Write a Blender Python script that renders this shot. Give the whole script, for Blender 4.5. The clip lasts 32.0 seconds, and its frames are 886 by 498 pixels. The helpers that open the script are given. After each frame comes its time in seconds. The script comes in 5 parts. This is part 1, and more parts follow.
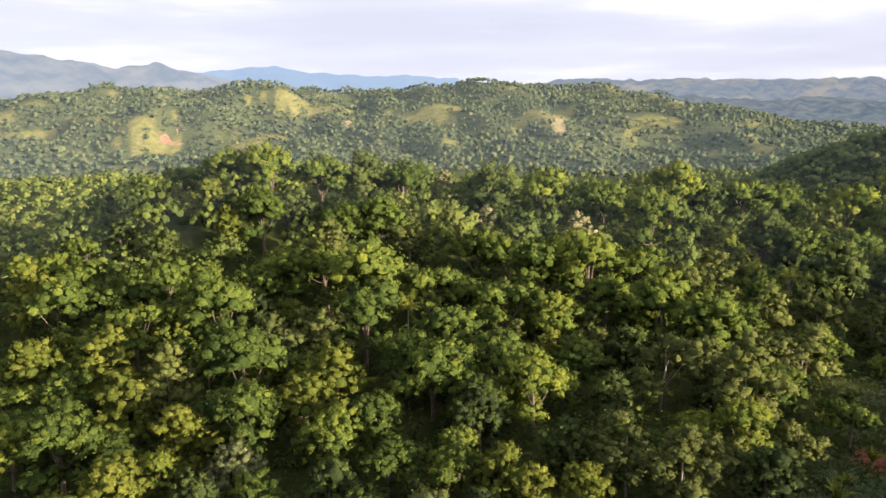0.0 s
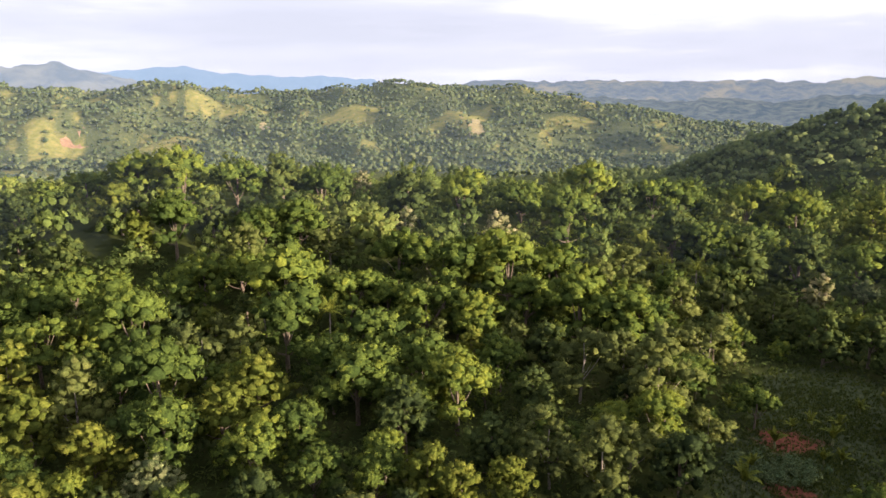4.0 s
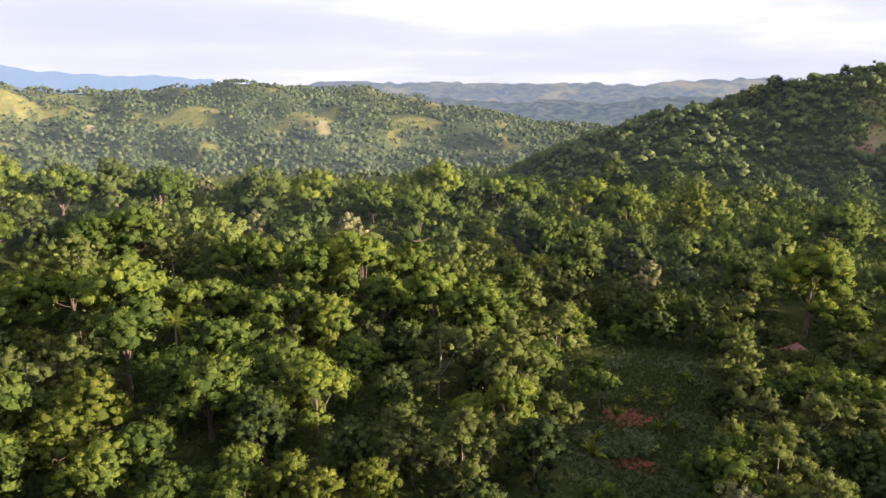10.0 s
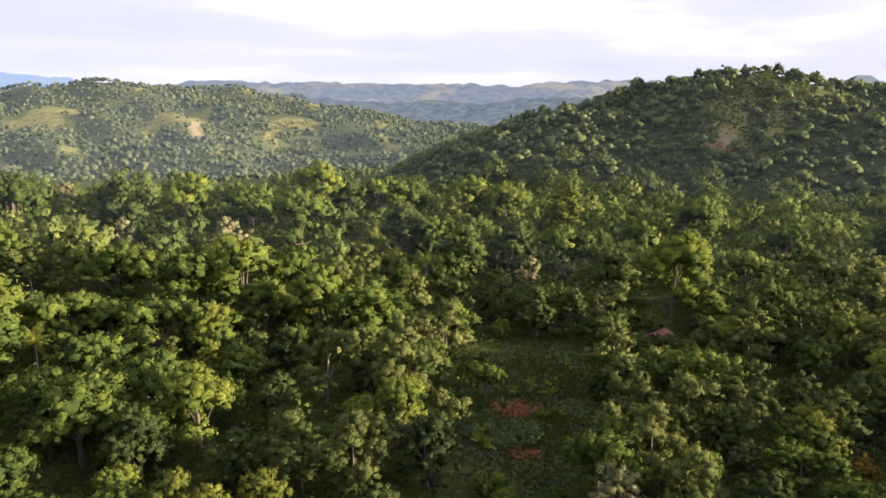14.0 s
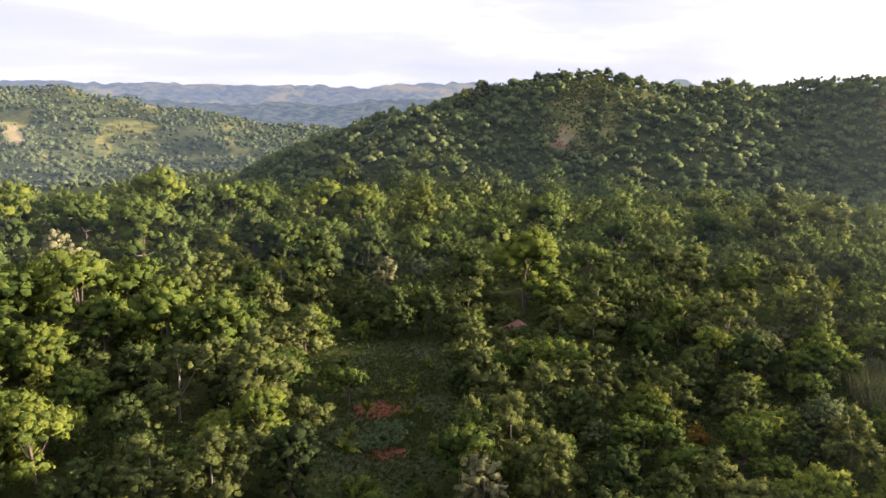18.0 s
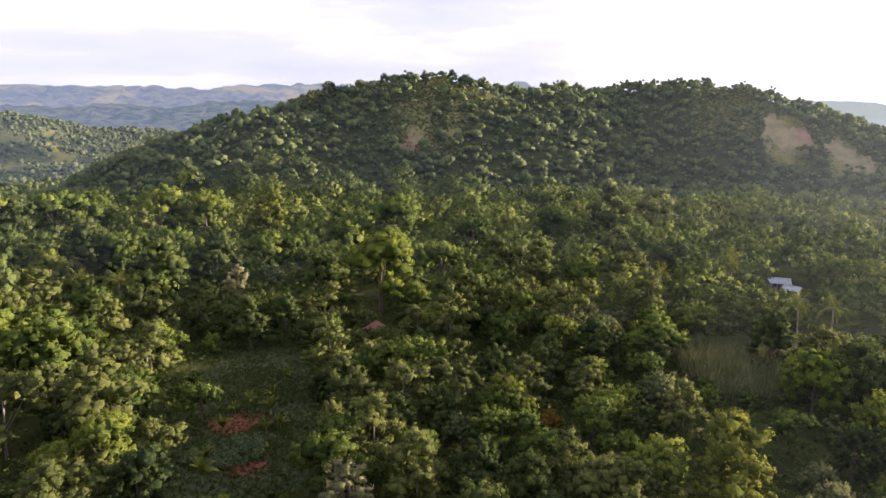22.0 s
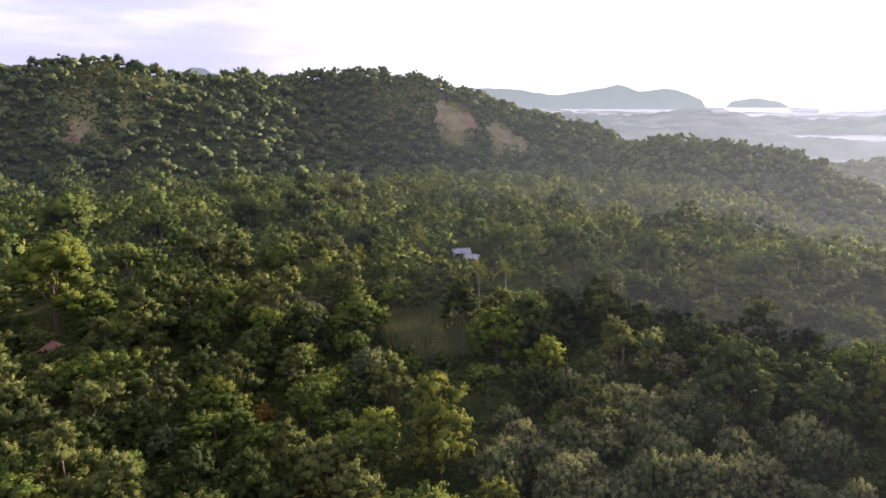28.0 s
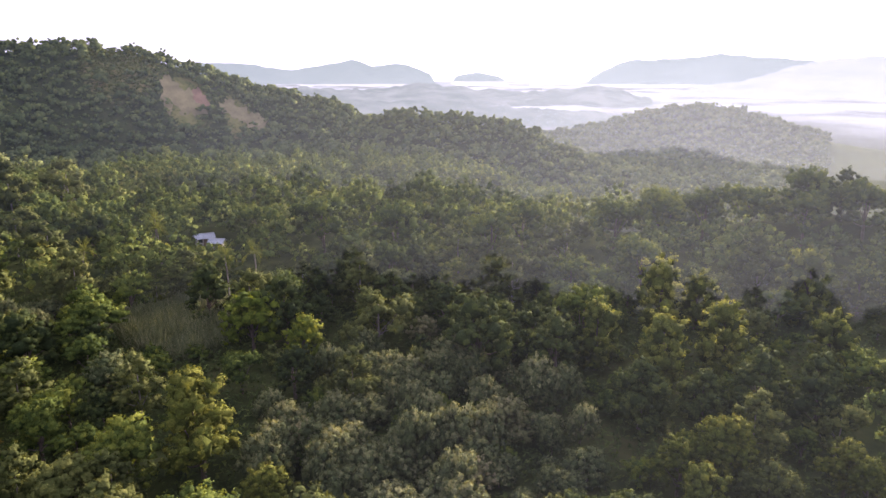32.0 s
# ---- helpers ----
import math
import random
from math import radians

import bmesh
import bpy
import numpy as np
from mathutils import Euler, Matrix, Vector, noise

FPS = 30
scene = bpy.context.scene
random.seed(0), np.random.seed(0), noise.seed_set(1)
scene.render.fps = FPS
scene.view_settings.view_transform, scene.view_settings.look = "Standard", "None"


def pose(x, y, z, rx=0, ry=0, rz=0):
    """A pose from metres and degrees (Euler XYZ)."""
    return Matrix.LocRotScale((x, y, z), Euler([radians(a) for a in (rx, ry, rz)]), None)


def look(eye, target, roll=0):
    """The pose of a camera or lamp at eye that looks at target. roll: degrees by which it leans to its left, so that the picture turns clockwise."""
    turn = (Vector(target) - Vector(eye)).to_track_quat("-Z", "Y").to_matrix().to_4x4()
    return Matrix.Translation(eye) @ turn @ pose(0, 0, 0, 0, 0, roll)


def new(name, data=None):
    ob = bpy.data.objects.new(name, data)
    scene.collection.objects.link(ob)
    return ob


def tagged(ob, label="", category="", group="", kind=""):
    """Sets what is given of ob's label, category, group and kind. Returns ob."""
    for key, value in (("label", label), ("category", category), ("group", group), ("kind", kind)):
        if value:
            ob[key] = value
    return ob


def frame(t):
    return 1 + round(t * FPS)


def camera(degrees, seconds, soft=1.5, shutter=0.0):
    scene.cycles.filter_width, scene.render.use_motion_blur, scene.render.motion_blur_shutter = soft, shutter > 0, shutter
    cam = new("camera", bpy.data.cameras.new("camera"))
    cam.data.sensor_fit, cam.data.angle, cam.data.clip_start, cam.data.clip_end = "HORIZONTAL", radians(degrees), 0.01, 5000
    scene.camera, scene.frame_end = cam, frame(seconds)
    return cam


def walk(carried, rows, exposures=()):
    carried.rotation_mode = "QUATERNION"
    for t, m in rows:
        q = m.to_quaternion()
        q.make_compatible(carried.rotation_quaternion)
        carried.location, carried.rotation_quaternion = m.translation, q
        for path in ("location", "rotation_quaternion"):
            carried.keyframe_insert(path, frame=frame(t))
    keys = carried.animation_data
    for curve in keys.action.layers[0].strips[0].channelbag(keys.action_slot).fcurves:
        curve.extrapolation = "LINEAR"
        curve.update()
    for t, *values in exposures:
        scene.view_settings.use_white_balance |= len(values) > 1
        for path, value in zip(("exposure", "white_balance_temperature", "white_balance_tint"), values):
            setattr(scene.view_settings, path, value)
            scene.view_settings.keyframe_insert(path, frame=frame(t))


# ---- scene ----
cam = camera(65.20, 32.0)
PATH = [
    (0.0, pose(0, 0, 60, 77.663, 0.125, 0.247)),
    (0.5, pose(0, 0, 60, 77.669, 0.105, -0.306)),
    (1.0, pose(0, 0, 60, 77.673, 0.078, -0.929)),
    (1.5, pose(0, 0, 60, 77.678, 0.048, -1.647)),
    (2.0, pose(0, 0, 60, 77.691, 0.041, -2.452)),
    (2.5, pose(0, 0, 60, 77.706, 0.071, -3.394)),
    (3.0, pose(0, 0, 60, 77.720, 0.082, -4.389)),
    (3.5, pose(0, 0, 60, 77.731, 0.089, -5.402)),
    (5.5, pose(0, 0, 60, 77.766, 0.102, -9.518)),
    (6.0, pose(0, 0, 60, 77.773, 0.089, -10.549)),
    (6.5, pose(0, 0, 60, 77.794, 0.055, -11.570)),
    (7.0, pose(0, 0, 60, 77.810, 0.053, -12.577)),
    (7.5, pose(0, 0, 60, 77.826, 0.092, -13.599)),
    (8.0, pose(0, 0, 60, 77.832, 0.032, -14.620)),
    (8.5, pose(0, 0, 60, 77.833, 0.010, -15.664)),
    (9.0, pose(0, 0, 60, 77.840, -0.009, -16.695)),
    (9.5, pose(0, 0, 60, 77.838, 0.002, -17.739)),
    (10.0, pose(0, 0, 60, 77.828, -0.017, -18.771)),
    (10.5, pose(0, 0, 60, 77.841, -0.033, -19.826)),
    (11.0, pose(0, 0, 60, 77.833, -0.080, -20.891)),
    (11.5, pose(0, 0, 60, 77.843, -0.083, -21.977)),
    (12.0, pose(0, 0, 60, 77.852, -0.096, -23.065)),
    (12.5, pose(0, 0, 60, 77.859, -0.107, -24.330)),
    (13.0, pose(0, 0, 60, 77.851, -0.128, -25.654)),
    (13.5, pose(0, 0, 60, 77.854, -0.119, -27.026)),
    (14.0, pose(0, 0, 60, 77.867, -0.136, -28.493)),
    (14.5, pose(0, 0, 60, 77.880, -0.129, -30.000)),
    (16.5, pose(0, 0, 60, 77.975, -0.166, -36.063)),
    (17.0, pose(0, 0, 60, 77.981, -0.132, -37.567)),
    (17.5, pose(0, 0, 60, 78.025, -0.155, -39.081)),
    (18.0, pose(0, 0, 60, 78.030, -0.130, -40.606)),
    (18.5, pose(0, 0, 60, 78.050, -0.085, -42.151)),
    (19.0, pose(0, 0, 60, 78.074, -0.092, -43.680)),
    (19.5, pose(0, 0, 60, 78.091, -0.070, -45.190)),
    (20.0, pose(0, 0, 60, 78.092, -0.045, -46.713)),
    (20.5, pose(0, 0, 60, 78.106, -0.072, -48.252)),
    (21.0, pose(0, 0, 60, 78.114, -0.032, -49.802)),
    (21.5, pose(0, 0, 60, 78.127, -0.040, -51.334)),
    (22.0, pose(0, 0, 60, 78.155, -0.015, -52.863)),
    (22.5, pose(0, 0, 60, 78.160, 0.026, -54.412)),
    (23.0, pose(0, 0, 60, 78.169, 0.000, -55.928)),
    (23.5, pose(0, 0, 60, 78.192, 0.015, -57.484)),
    (24.0, pose(0, 0, 60, 78.226, 0.068, -59.066)),
    (24.5, pose(0, 0, 60, 78.224, 0.053, -60.577)),
    (26.5, pose(0, 0, 60, 78.090, 0.051, -68.905)),
    (27.0, pose(0, 0, 60, 77.880, 0.015, -71.854)),
    (27.5, pose(0, 0, 60, 77.547, 0.039, -74.895)),
    (28.0, pose(0, 0, 60, 77.152, 0.096, -77.959)),
    (28.5, pose(0, 0, 60, 76.602, 0.059, -81.016)),
    (29.0, pose(0, 0, 60, 76.008, 0.127, -84.084)),
    (29.5, pose(0, 0, 60, 75.428, 0.123, -87.114)),
    (30.0, pose(0, 0, 60, 75.019, 0.115, -90.145)),
    (30.5, pose(0, 0, 60, 74.960, 0.037, -93.148)),
    (31.0, pose(0, 0, 60, 75.018, 0.097, -95.433)),
    (31.5, pose(0, 0, 60, 75.107, 0.049, -97.374)),
    (32.0, pose(0, 0, 60, 75.175, 0.024, -99.020)),
]
EXPOSURES = [(0.0, 1.76, 6280, 20), (9.0, 1.80, 6230, 22), (14.0, 1.84, 6150, 24), (19.0, 1.89, 6080, 27), (24.0, 1.81, 5960, 32), (28.0, 1.68, 5870, 34), (29.0, 2.06, 5960, 44), (30.0, 1.96, 5830, 38), (32.0, 1.99, 5800, 39)]
walk(cam, PATH, exposures=EXPOSURES)

# ---- world, sun ----
SUN_AZ, SUN_EL = 124.0, 10.5
sun_way = Vector((math.sin(radians(SUN_AZ)) * math.cos(radians(SUN_EL)),
                  math.cos(radians(SUN_AZ)) * math.cos(radians(SUN_EL)), math.sin(radians(SUN_EL))))


def node(tree, kind, inputs=None, operation="", attribute_name="", blend_type=""):
    """A node with its properties and inputs set; a socket given as an input is linked."""
    n = tree.nodes.new(kind)
    if operation:
        n.operation = operation
    if attribute_name:
        n.attribute_name = attribute_name
    if blend_type:
        n.data_type, n.blend_type = "RGBA", blend_type
    for k, v in (inputs or {}).items():
        if isinstance(v, bpy.types.NodeSocket):
            tree.links.new(v, n.inputs[k])
        else:
            n.inputs[k].default_value = v
    return n


def ramp(tree, fac, stops):
    n = node(tree, "ShaderNodeValToRGB", {"Fac": fac})
    while len(n.color_ramp.elements) < len(stops):
        n.color_ramp.elements.new(0.5)
    for e, (p, c) in zip(n.color_ramp.elements, stops):
        e.position, e.color = p, (*c, 1)
    return n.outputs[0]


def mixed(tree, fac, a, b, blend="MIX"):
    """Two colours mixed."""
    put = lambda c: c if isinstance(c, bpy.types.NodeSocket) else (*c, 1)
    return node(tree, "ShaderNodeMix", {0: fac, 6: put(a), 7: put(b)}, blend_type=blend).outputs[2]


def math_node(tree, op, a, b=0.0):
    return node(tree, "ShaderNodeMath", {0: a, 1: b}, operation=op).outputs[0]


world = bpy.data.worlds.new("morning_sky")
scene.world = world
world.use_nodes = True
wt = world.node_tree
wt.nodes.clear()
w_co = node(wt, "ShaderNodeTexCoord").outputs["Generated"]
sky = node(wt, "ShaderNodeTexSky")
sky.sky_type, sky.sun_disc, sky.sun_elevation, sky.sun_rotation = "NISHITA", False, radians(SUN_EL), radians(SUN_AZ)
sky.dust_density = 3.0
w_sky = mixed(wt, 1.0, sky.outputs[0], (0.1, 0.1, 0.1), "MULTIPLY")
# a thin veil of high cloud, whiter and brighter towards the sun
w_map = node(wt, "ShaderNodeMapping", {"Vector": w_co, "Rotation": (0, 0, 0.5), "Scale": (1.2, 2.6, 12.0)}).outputs[0]
w_noise = node(wt, "ShaderNodeTexNoise", {"Vector": w_map, "Scale": 1.5, "Detail": 5.0, "Roughness": 0.55}).outputs[0]
w_streak = ramp(wt, w_noise, [(0.34, (0.62, 0.66, 0.73)), (0.50, (0.70, 0.735, 0.80)), (0.68, (0.96, 0.985, 0.985))])
w_dot = node(wt, "ShaderNodeVectorMath", {0: w_co, 1: sun_way}, operation="DOT_PRODUCT").outputs["Value"]
w_near = node(wt, "ShaderNodeMapRange", {"Value": w_dot, "From Min": 0.42, "From Max": 1.0}).outputs[0]
w_near = math_node(wt, "POWER", w_near, 1.6)
w_veil = mixed(wt, w_near, w_streak, (2.3, 2.2, 2.05))
w_col = mixed(wt, 0.85, w_sky, w_veil)
w_bg = node(wt, "ShaderNodeBackground", {"Color": w_col, "Strength": 0.40}).outputs[0]
node(wt, "ShaderNodeOutputWorld", {"Surface": w_bg})

sun = new("sun", bpy.data.lights.new("sun", "SUN"))
sun.data.energy, sun.data.angle, sun.data.color = 5.0, radians(0.7), (1.0, 0.84, 0.58)
sun.matrix_world = look(sun_way * 1000, (0, 0, 0))


# ---- materials ----
def material(name):
    m = bpy.data.materials.new(name)
    m.use_nodes = True
    m.node_tree.nodes.clear()
    return m, m.node_tree


def finish(t, shader):
    node(t, "ShaderNodeOutputMaterial", {"Surface": shader})


def leaf_material(name, stops, own=0.55, shine=0.02, clear=0.24, grain=3.2, rough=0.7, fleck=0.0):
    """Foliage: colour from each clump's tone and each tree's own chance, light passing through the blades."""
    m, t = material(name)
    tone = node(t, "ShaderNodeAttribute", attribute_name="tone").outputs["Fac"]
    chance = node(t, "ShaderNodeObjectInfo").outputs["Random"]
    isle = node(t, "ShaderNodeNewGeometry").outputs["Random Per Island"]
    f = math_node(t, "MULTIPLY", math_node(t, "SUBTRACT", chance, 0.5), own)
    f = math_node(t, "ADD", tone, f)
    f = math_node(t, "ADD", f, math_node(t, "MULTIPLY", math_node(t, "SUBTRACT", isle, 0.5), 0.3))
    co = node(t, "ShaderNodeNewGeometry").outputs["Position"]
    n = node(t, "ShaderNodeTexNoise", {"Vector": co, "Scale": grain, "Detail": 4.0, "Roughness": 0.7}).outputs[0]
    col = mixed(t, 1.0, ramp(t, f, stops), ramp(t, n, [(0.30, (0.6 - fleck, 0.6 - fleck, 0.62 - fleck)), (0.5, (1.1, 1.1, 1.1)), (0.70, (1.55 + fleck, 1.5 + fleck, 1.3 + fleck))]), "MULTIPLY")
    bump = node(t, "ShaderNodeBump", {"Height": n, "Strength": rough, "Distance": 1.0 / grain}).outputs[0]
    p = node(t, "ShaderNodeBsdfPrincipled", {"Base Color": col, "Roughness": 0.95, "Specular IOR Level": shine, "Normal": bump}).outputs[0]
    thin = node(t, "ShaderNodeBsdfTranslucent", {"Color": mixed(t, 1.0, col, (1.25, 1.15, 0.6), "MULTIPLY")}).outputs[0]
    finish(t, node(t, "ShaderNodeMixShader", {0: clear, 1: p, 2: thin}).outputs[0])
    return m


LEAF = {
    "green": leaf_material("leaf_green", [(0.0, (0.035, 0.056, 0.015)), (0.5, (0.082, 0.114, 0.024)), (1.0, (0.154, 0.179, 0.028))]),
    "yellow": leaf_material("leaf_yellow", [(0.0, (0.056, 0.074, 0.015)), (0.5, (0.097, 0.116, 0.021)), (1.0, (0.150, 0.160, 0.029))]),
    "deep": leaf_material("leaf_deep", [(0.0, (0.027, 0.040, 0.016)), (0.5, (0.053, 0.074, 0.023)), (1.0, (0.092, 0.112, 0.029))]),
    "olive": leaf_material("leaf_olive", [(0.0, (0.052, 0.065, 0.022)), (0.5, (0.089, 0.107, 0.031)), (1.0, (0.136, 0.150, 0.043))]),
    "pale": leaf_material("leaf_pale", [(0.0, (0.10, 0.11, 0.045)), (0.5, (0.17, 0.17, 0.08)), (1.0, (0.28, 0.25, 0.14))]),
    "vine": leaf_material("leaf_vine", [(0.0, (0.060, 0.080, 0.021)), (0.5, (0.150, 0.175, 0.036)), (1.0, (0.25, 0.265, 0.055))], clear=0.4),
    "reed": leaf_material("leaf_reed", [(0.0, (0.10, 0.118, 0.060)), (0.5, (0.19, 0.205, 0.105)), (1.0, (0.34, 0.34, 0.20))], clear=0.18),
    "silver": leaf_material("leaf_silver", [(0.0, (0.05, 0.068, 0.028)), (0.5, (0.100, 0.120, 0.050)), (1.0, (0.21, 0.218, 0.10))]),
    "dry": leaf_material("leaf_dry", [(0.0, (0.07, 0.055, 0.045)), (0.5, (0.13, 0.10, 0.08)), (1.0, (0.22, 0.17, 0.13))]),
    "crop": leaf_material("leaf_crop", [(0.0, (0.040, 0.072, 0.036)), (0.5, (0.075, 0.108, 0.050)), (1.0, (0.125, 0.150, 0.070))]),
    "rust": leaf_material("leaf_rust", [(0.0, (0.09, 0.06, 0.015)), (0.5, (0.16, 0.11, 0.02)), (1.0, (0.24, 0.15, 0.03))]),
    "bright": leaf_material("leaf_bright", [(0.0, (0.075, 0.110, 0.012)), (0.5, (0.135, 0.175, 0.018)), (1.0, (0.23, 0.25, 0.025))], shine=0.15, clear=0.36),
    "forest": leaf_material("leaf_forest", [(0.0, (0.046, 0.068, 0.022)), (0.45, (0.092, 0.124, 0.034)), (0.8, (0.138, 0.168, 0.042)), (1.0, (0.175, 0.190, 0.052))], 0.0, 0.0, 0.24, 2.4, 0.5, 0.0),
    "hill": leaf_material("leaf_hill", [(0.0, (0.058, 0.080, 0.032)), (0.5, (0.106, 0.134, 0.048)), (1.0, (0.158, 0.180, 0.062))], 0.0, 0.0, 0.24, 1.6, 0.45, 0.0),
    "far": leaf_material("leaf_far", [(0.0, (0.040, 0.060, 0.030)), (0.5, (0.074, 0.096, 0.044)), (1.0, (0.118, 0.132, 0.056))], 0.0, 0.0, 0.15, 0.8, 0.35, 0.0),
}


def bark_material(name, dark, light):
    m, t = material(name)
    co = node(t, "ShaderNodeTexCoord").outputs["Object"]
    co = node(t, "ShaderNodeMapping", {"Vector": co, "Scale": (5.0, 5.0, 1.2)}).outputs[0]
    n = node(t, "ShaderNodeTexNoise", {"Vector": co, "Scale": 2.0, "Detail": 6.0}).outputs[0]
    p = node(t, "ShaderNodeBsdfPrincipled", {"Base Color": ramp(t, n, [(0.3, dark), (0.7, light)]), "Roughness": 0.9})
    b = node(t, "ShaderNodeBump", {"Height": n, "Strength": 0.5, "Distance": 0.05}).outputs[0]
    t.links.new(b, p.inputs["Normal"])
    finish(t, p.outputs[0])
    return m


BARK = bark_material("bark_brown", (0.05, 0.035, 0.025), (0.16, 0.12, 0.09))
BARK_PALE = bark_material("bark_pale", (0.09, 0.075, 0.06), (0.25, 0.21, 0.18))


def plain_material(name, a, b, scale=1.0, rough=0.8, metal=0.0, bump=0.2):
    """A surface with grain and blotches between two colours."""
    m, t = material(name)
    co = node(t, "ShaderNodeTexCoord").outputs["Object"]
    n1 = node(t, "ShaderNodeTexNoise", {"Vector": co, "Scale": scale, "Detail": 4.0}).outputs[0]
    n2 = node(t, "ShaderNodeTexNoise", {"Vector": co, "Scale": scale * 9, "Detail": 5.0}).outputs[0]
    f = math_node(t, "ADD", math_node(t, "MULTIPLY", n1, 0.65), math_node(t, "MULTIPLY", n2, 0.35))
    p = node(t, "ShaderNodeBsdfPrincipled", {"Base Color": ramp(t, f, [(0.35, a), (0.65, b)]), "Roughness": rough, "Metallic": metal})
    g = node(t, "ShaderNodeBump", {"Height": n2, "Strength": bump, "Distance": 0.03}).outputs[0]
    t.links.new(g, p.inputs["Normal"])
    finish(t, p.outputs[0])
    return m


def ground_material():
    """Forest floor, with grass, bare red earth and clearings given by the sheet's own marks."""
    m, t = material("forest_floor")
    co = node(t, "ShaderNodeNewGeometry").outputs["Position"]
    big = node(t, "ShaderNodeTexNoise", {"Vector": co, "Scale": 0.03, "Detail": 7.0, "Roughness": 0.65}).outputs[0]
    mid = node(t, "ShaderNodeTexNoise", {"Vector": co, "Scale": 0.12, "Detail": 8.0, "Roughness": 0.6}).outputs[0]
    fine = node(t, "ShaderNodeTexNoise", {"Vector": co, "Scale": 2.5, "Detail": 6.0}).outputs[0]
    rank = node(t, "ShaderNodeTexNoise", {"Vector": co, "Scale": 0.5, "Detail": 8.0, "Roughness": 0.7}).outputs[0]
    scrub = ramp(t, rank, [(0.32, (0.030, 0.042, 0.020)), (0.5, (0.075, 0.090, 0.042)), (0.68, (0.13, 0.135, 0.062))])
    litter = ramp(t, mid, [(0.3, (0.022, 0.030, 0.012)), (0.55, (0.045, 0.055, 0.018)), (0.75, (0.075, 0.070, 0.03))])
    grass = ramp(t, fine, [(0.3, (0.026, 0.036, 0.019)), (0.5, (0.046, 0.058, 0.029)), (0.7, (0.078, 0.082, 0.042))])
    straw = ramp(t, mid, [(0.3, (0.105, 0.120, 0.040)), (0.5, (0.155, 0.152, 0.052)), (0.62, (0.20, 0.175, 0.068)), (0.78, (0.18, 0.125, 0.062))])
    soil = ramp(t, fine, [(0.3, (0.085, 0.032, 0.022)), (0.7, (0.20, 0.076, 0.048))])
    mark = lambda n: node(t, "ShaderNodeAttribute", attribute_name=n).outputs["Fac"]
    jag = math_node(t, "MULTIPLY", math_node(t, "SUBTRACT", rank, 0.5), 2.2)
    edge = lambda n: node(t, "ShaderNodeMapRange", {"Value": math_node(t, "ADD", mark(n), jag), "From Min": 0.35, "From Max": 0.65}).outputs[0]
    litter = mixed(t, mark("scrub"), litter, scrub)
    col = mixed(t, edge("grass"), litter, grass)
    col = mixed(t, edge("straw"), col, straw)
    col = mixed(t, edge("soil"), col, soil)
    col = mixed(t, 0.5, col, ramp(t, big, [(0.3, (0.7, 0.75, 0.7)), (0.7, (1.25, 1.2, 1.1))]), "MULTIPLY")
    p = node(t, "ShaderNodeBsdfPrincipled", {"Base Color": col, "Roughness": 1.0, "Specular IOR Level": 0.0})
    b = node(t, "ShaderNodeBump", {"Height": fine, "Strength": 0.6, "Distance": 0.15}).outputs[0]
    t.links.new(b, p.inputs["Normal"])
    finish(t, p.outputs[0])
    return m


GROUND = ground_material()


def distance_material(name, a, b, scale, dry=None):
    """A far range as a plain backdrop: the haze of kilometres of air is painted into its faint glow, with dry open
    slopes on some.
    """
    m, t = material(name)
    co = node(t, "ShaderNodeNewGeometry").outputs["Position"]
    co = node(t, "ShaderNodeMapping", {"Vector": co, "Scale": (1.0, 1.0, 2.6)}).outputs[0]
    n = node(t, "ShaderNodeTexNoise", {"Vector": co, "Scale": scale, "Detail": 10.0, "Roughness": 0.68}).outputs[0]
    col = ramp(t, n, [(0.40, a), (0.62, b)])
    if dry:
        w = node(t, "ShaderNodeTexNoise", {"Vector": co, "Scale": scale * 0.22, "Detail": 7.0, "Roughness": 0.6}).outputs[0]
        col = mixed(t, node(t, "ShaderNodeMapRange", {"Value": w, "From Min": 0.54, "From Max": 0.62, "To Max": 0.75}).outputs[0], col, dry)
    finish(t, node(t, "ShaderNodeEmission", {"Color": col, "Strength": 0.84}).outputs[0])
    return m


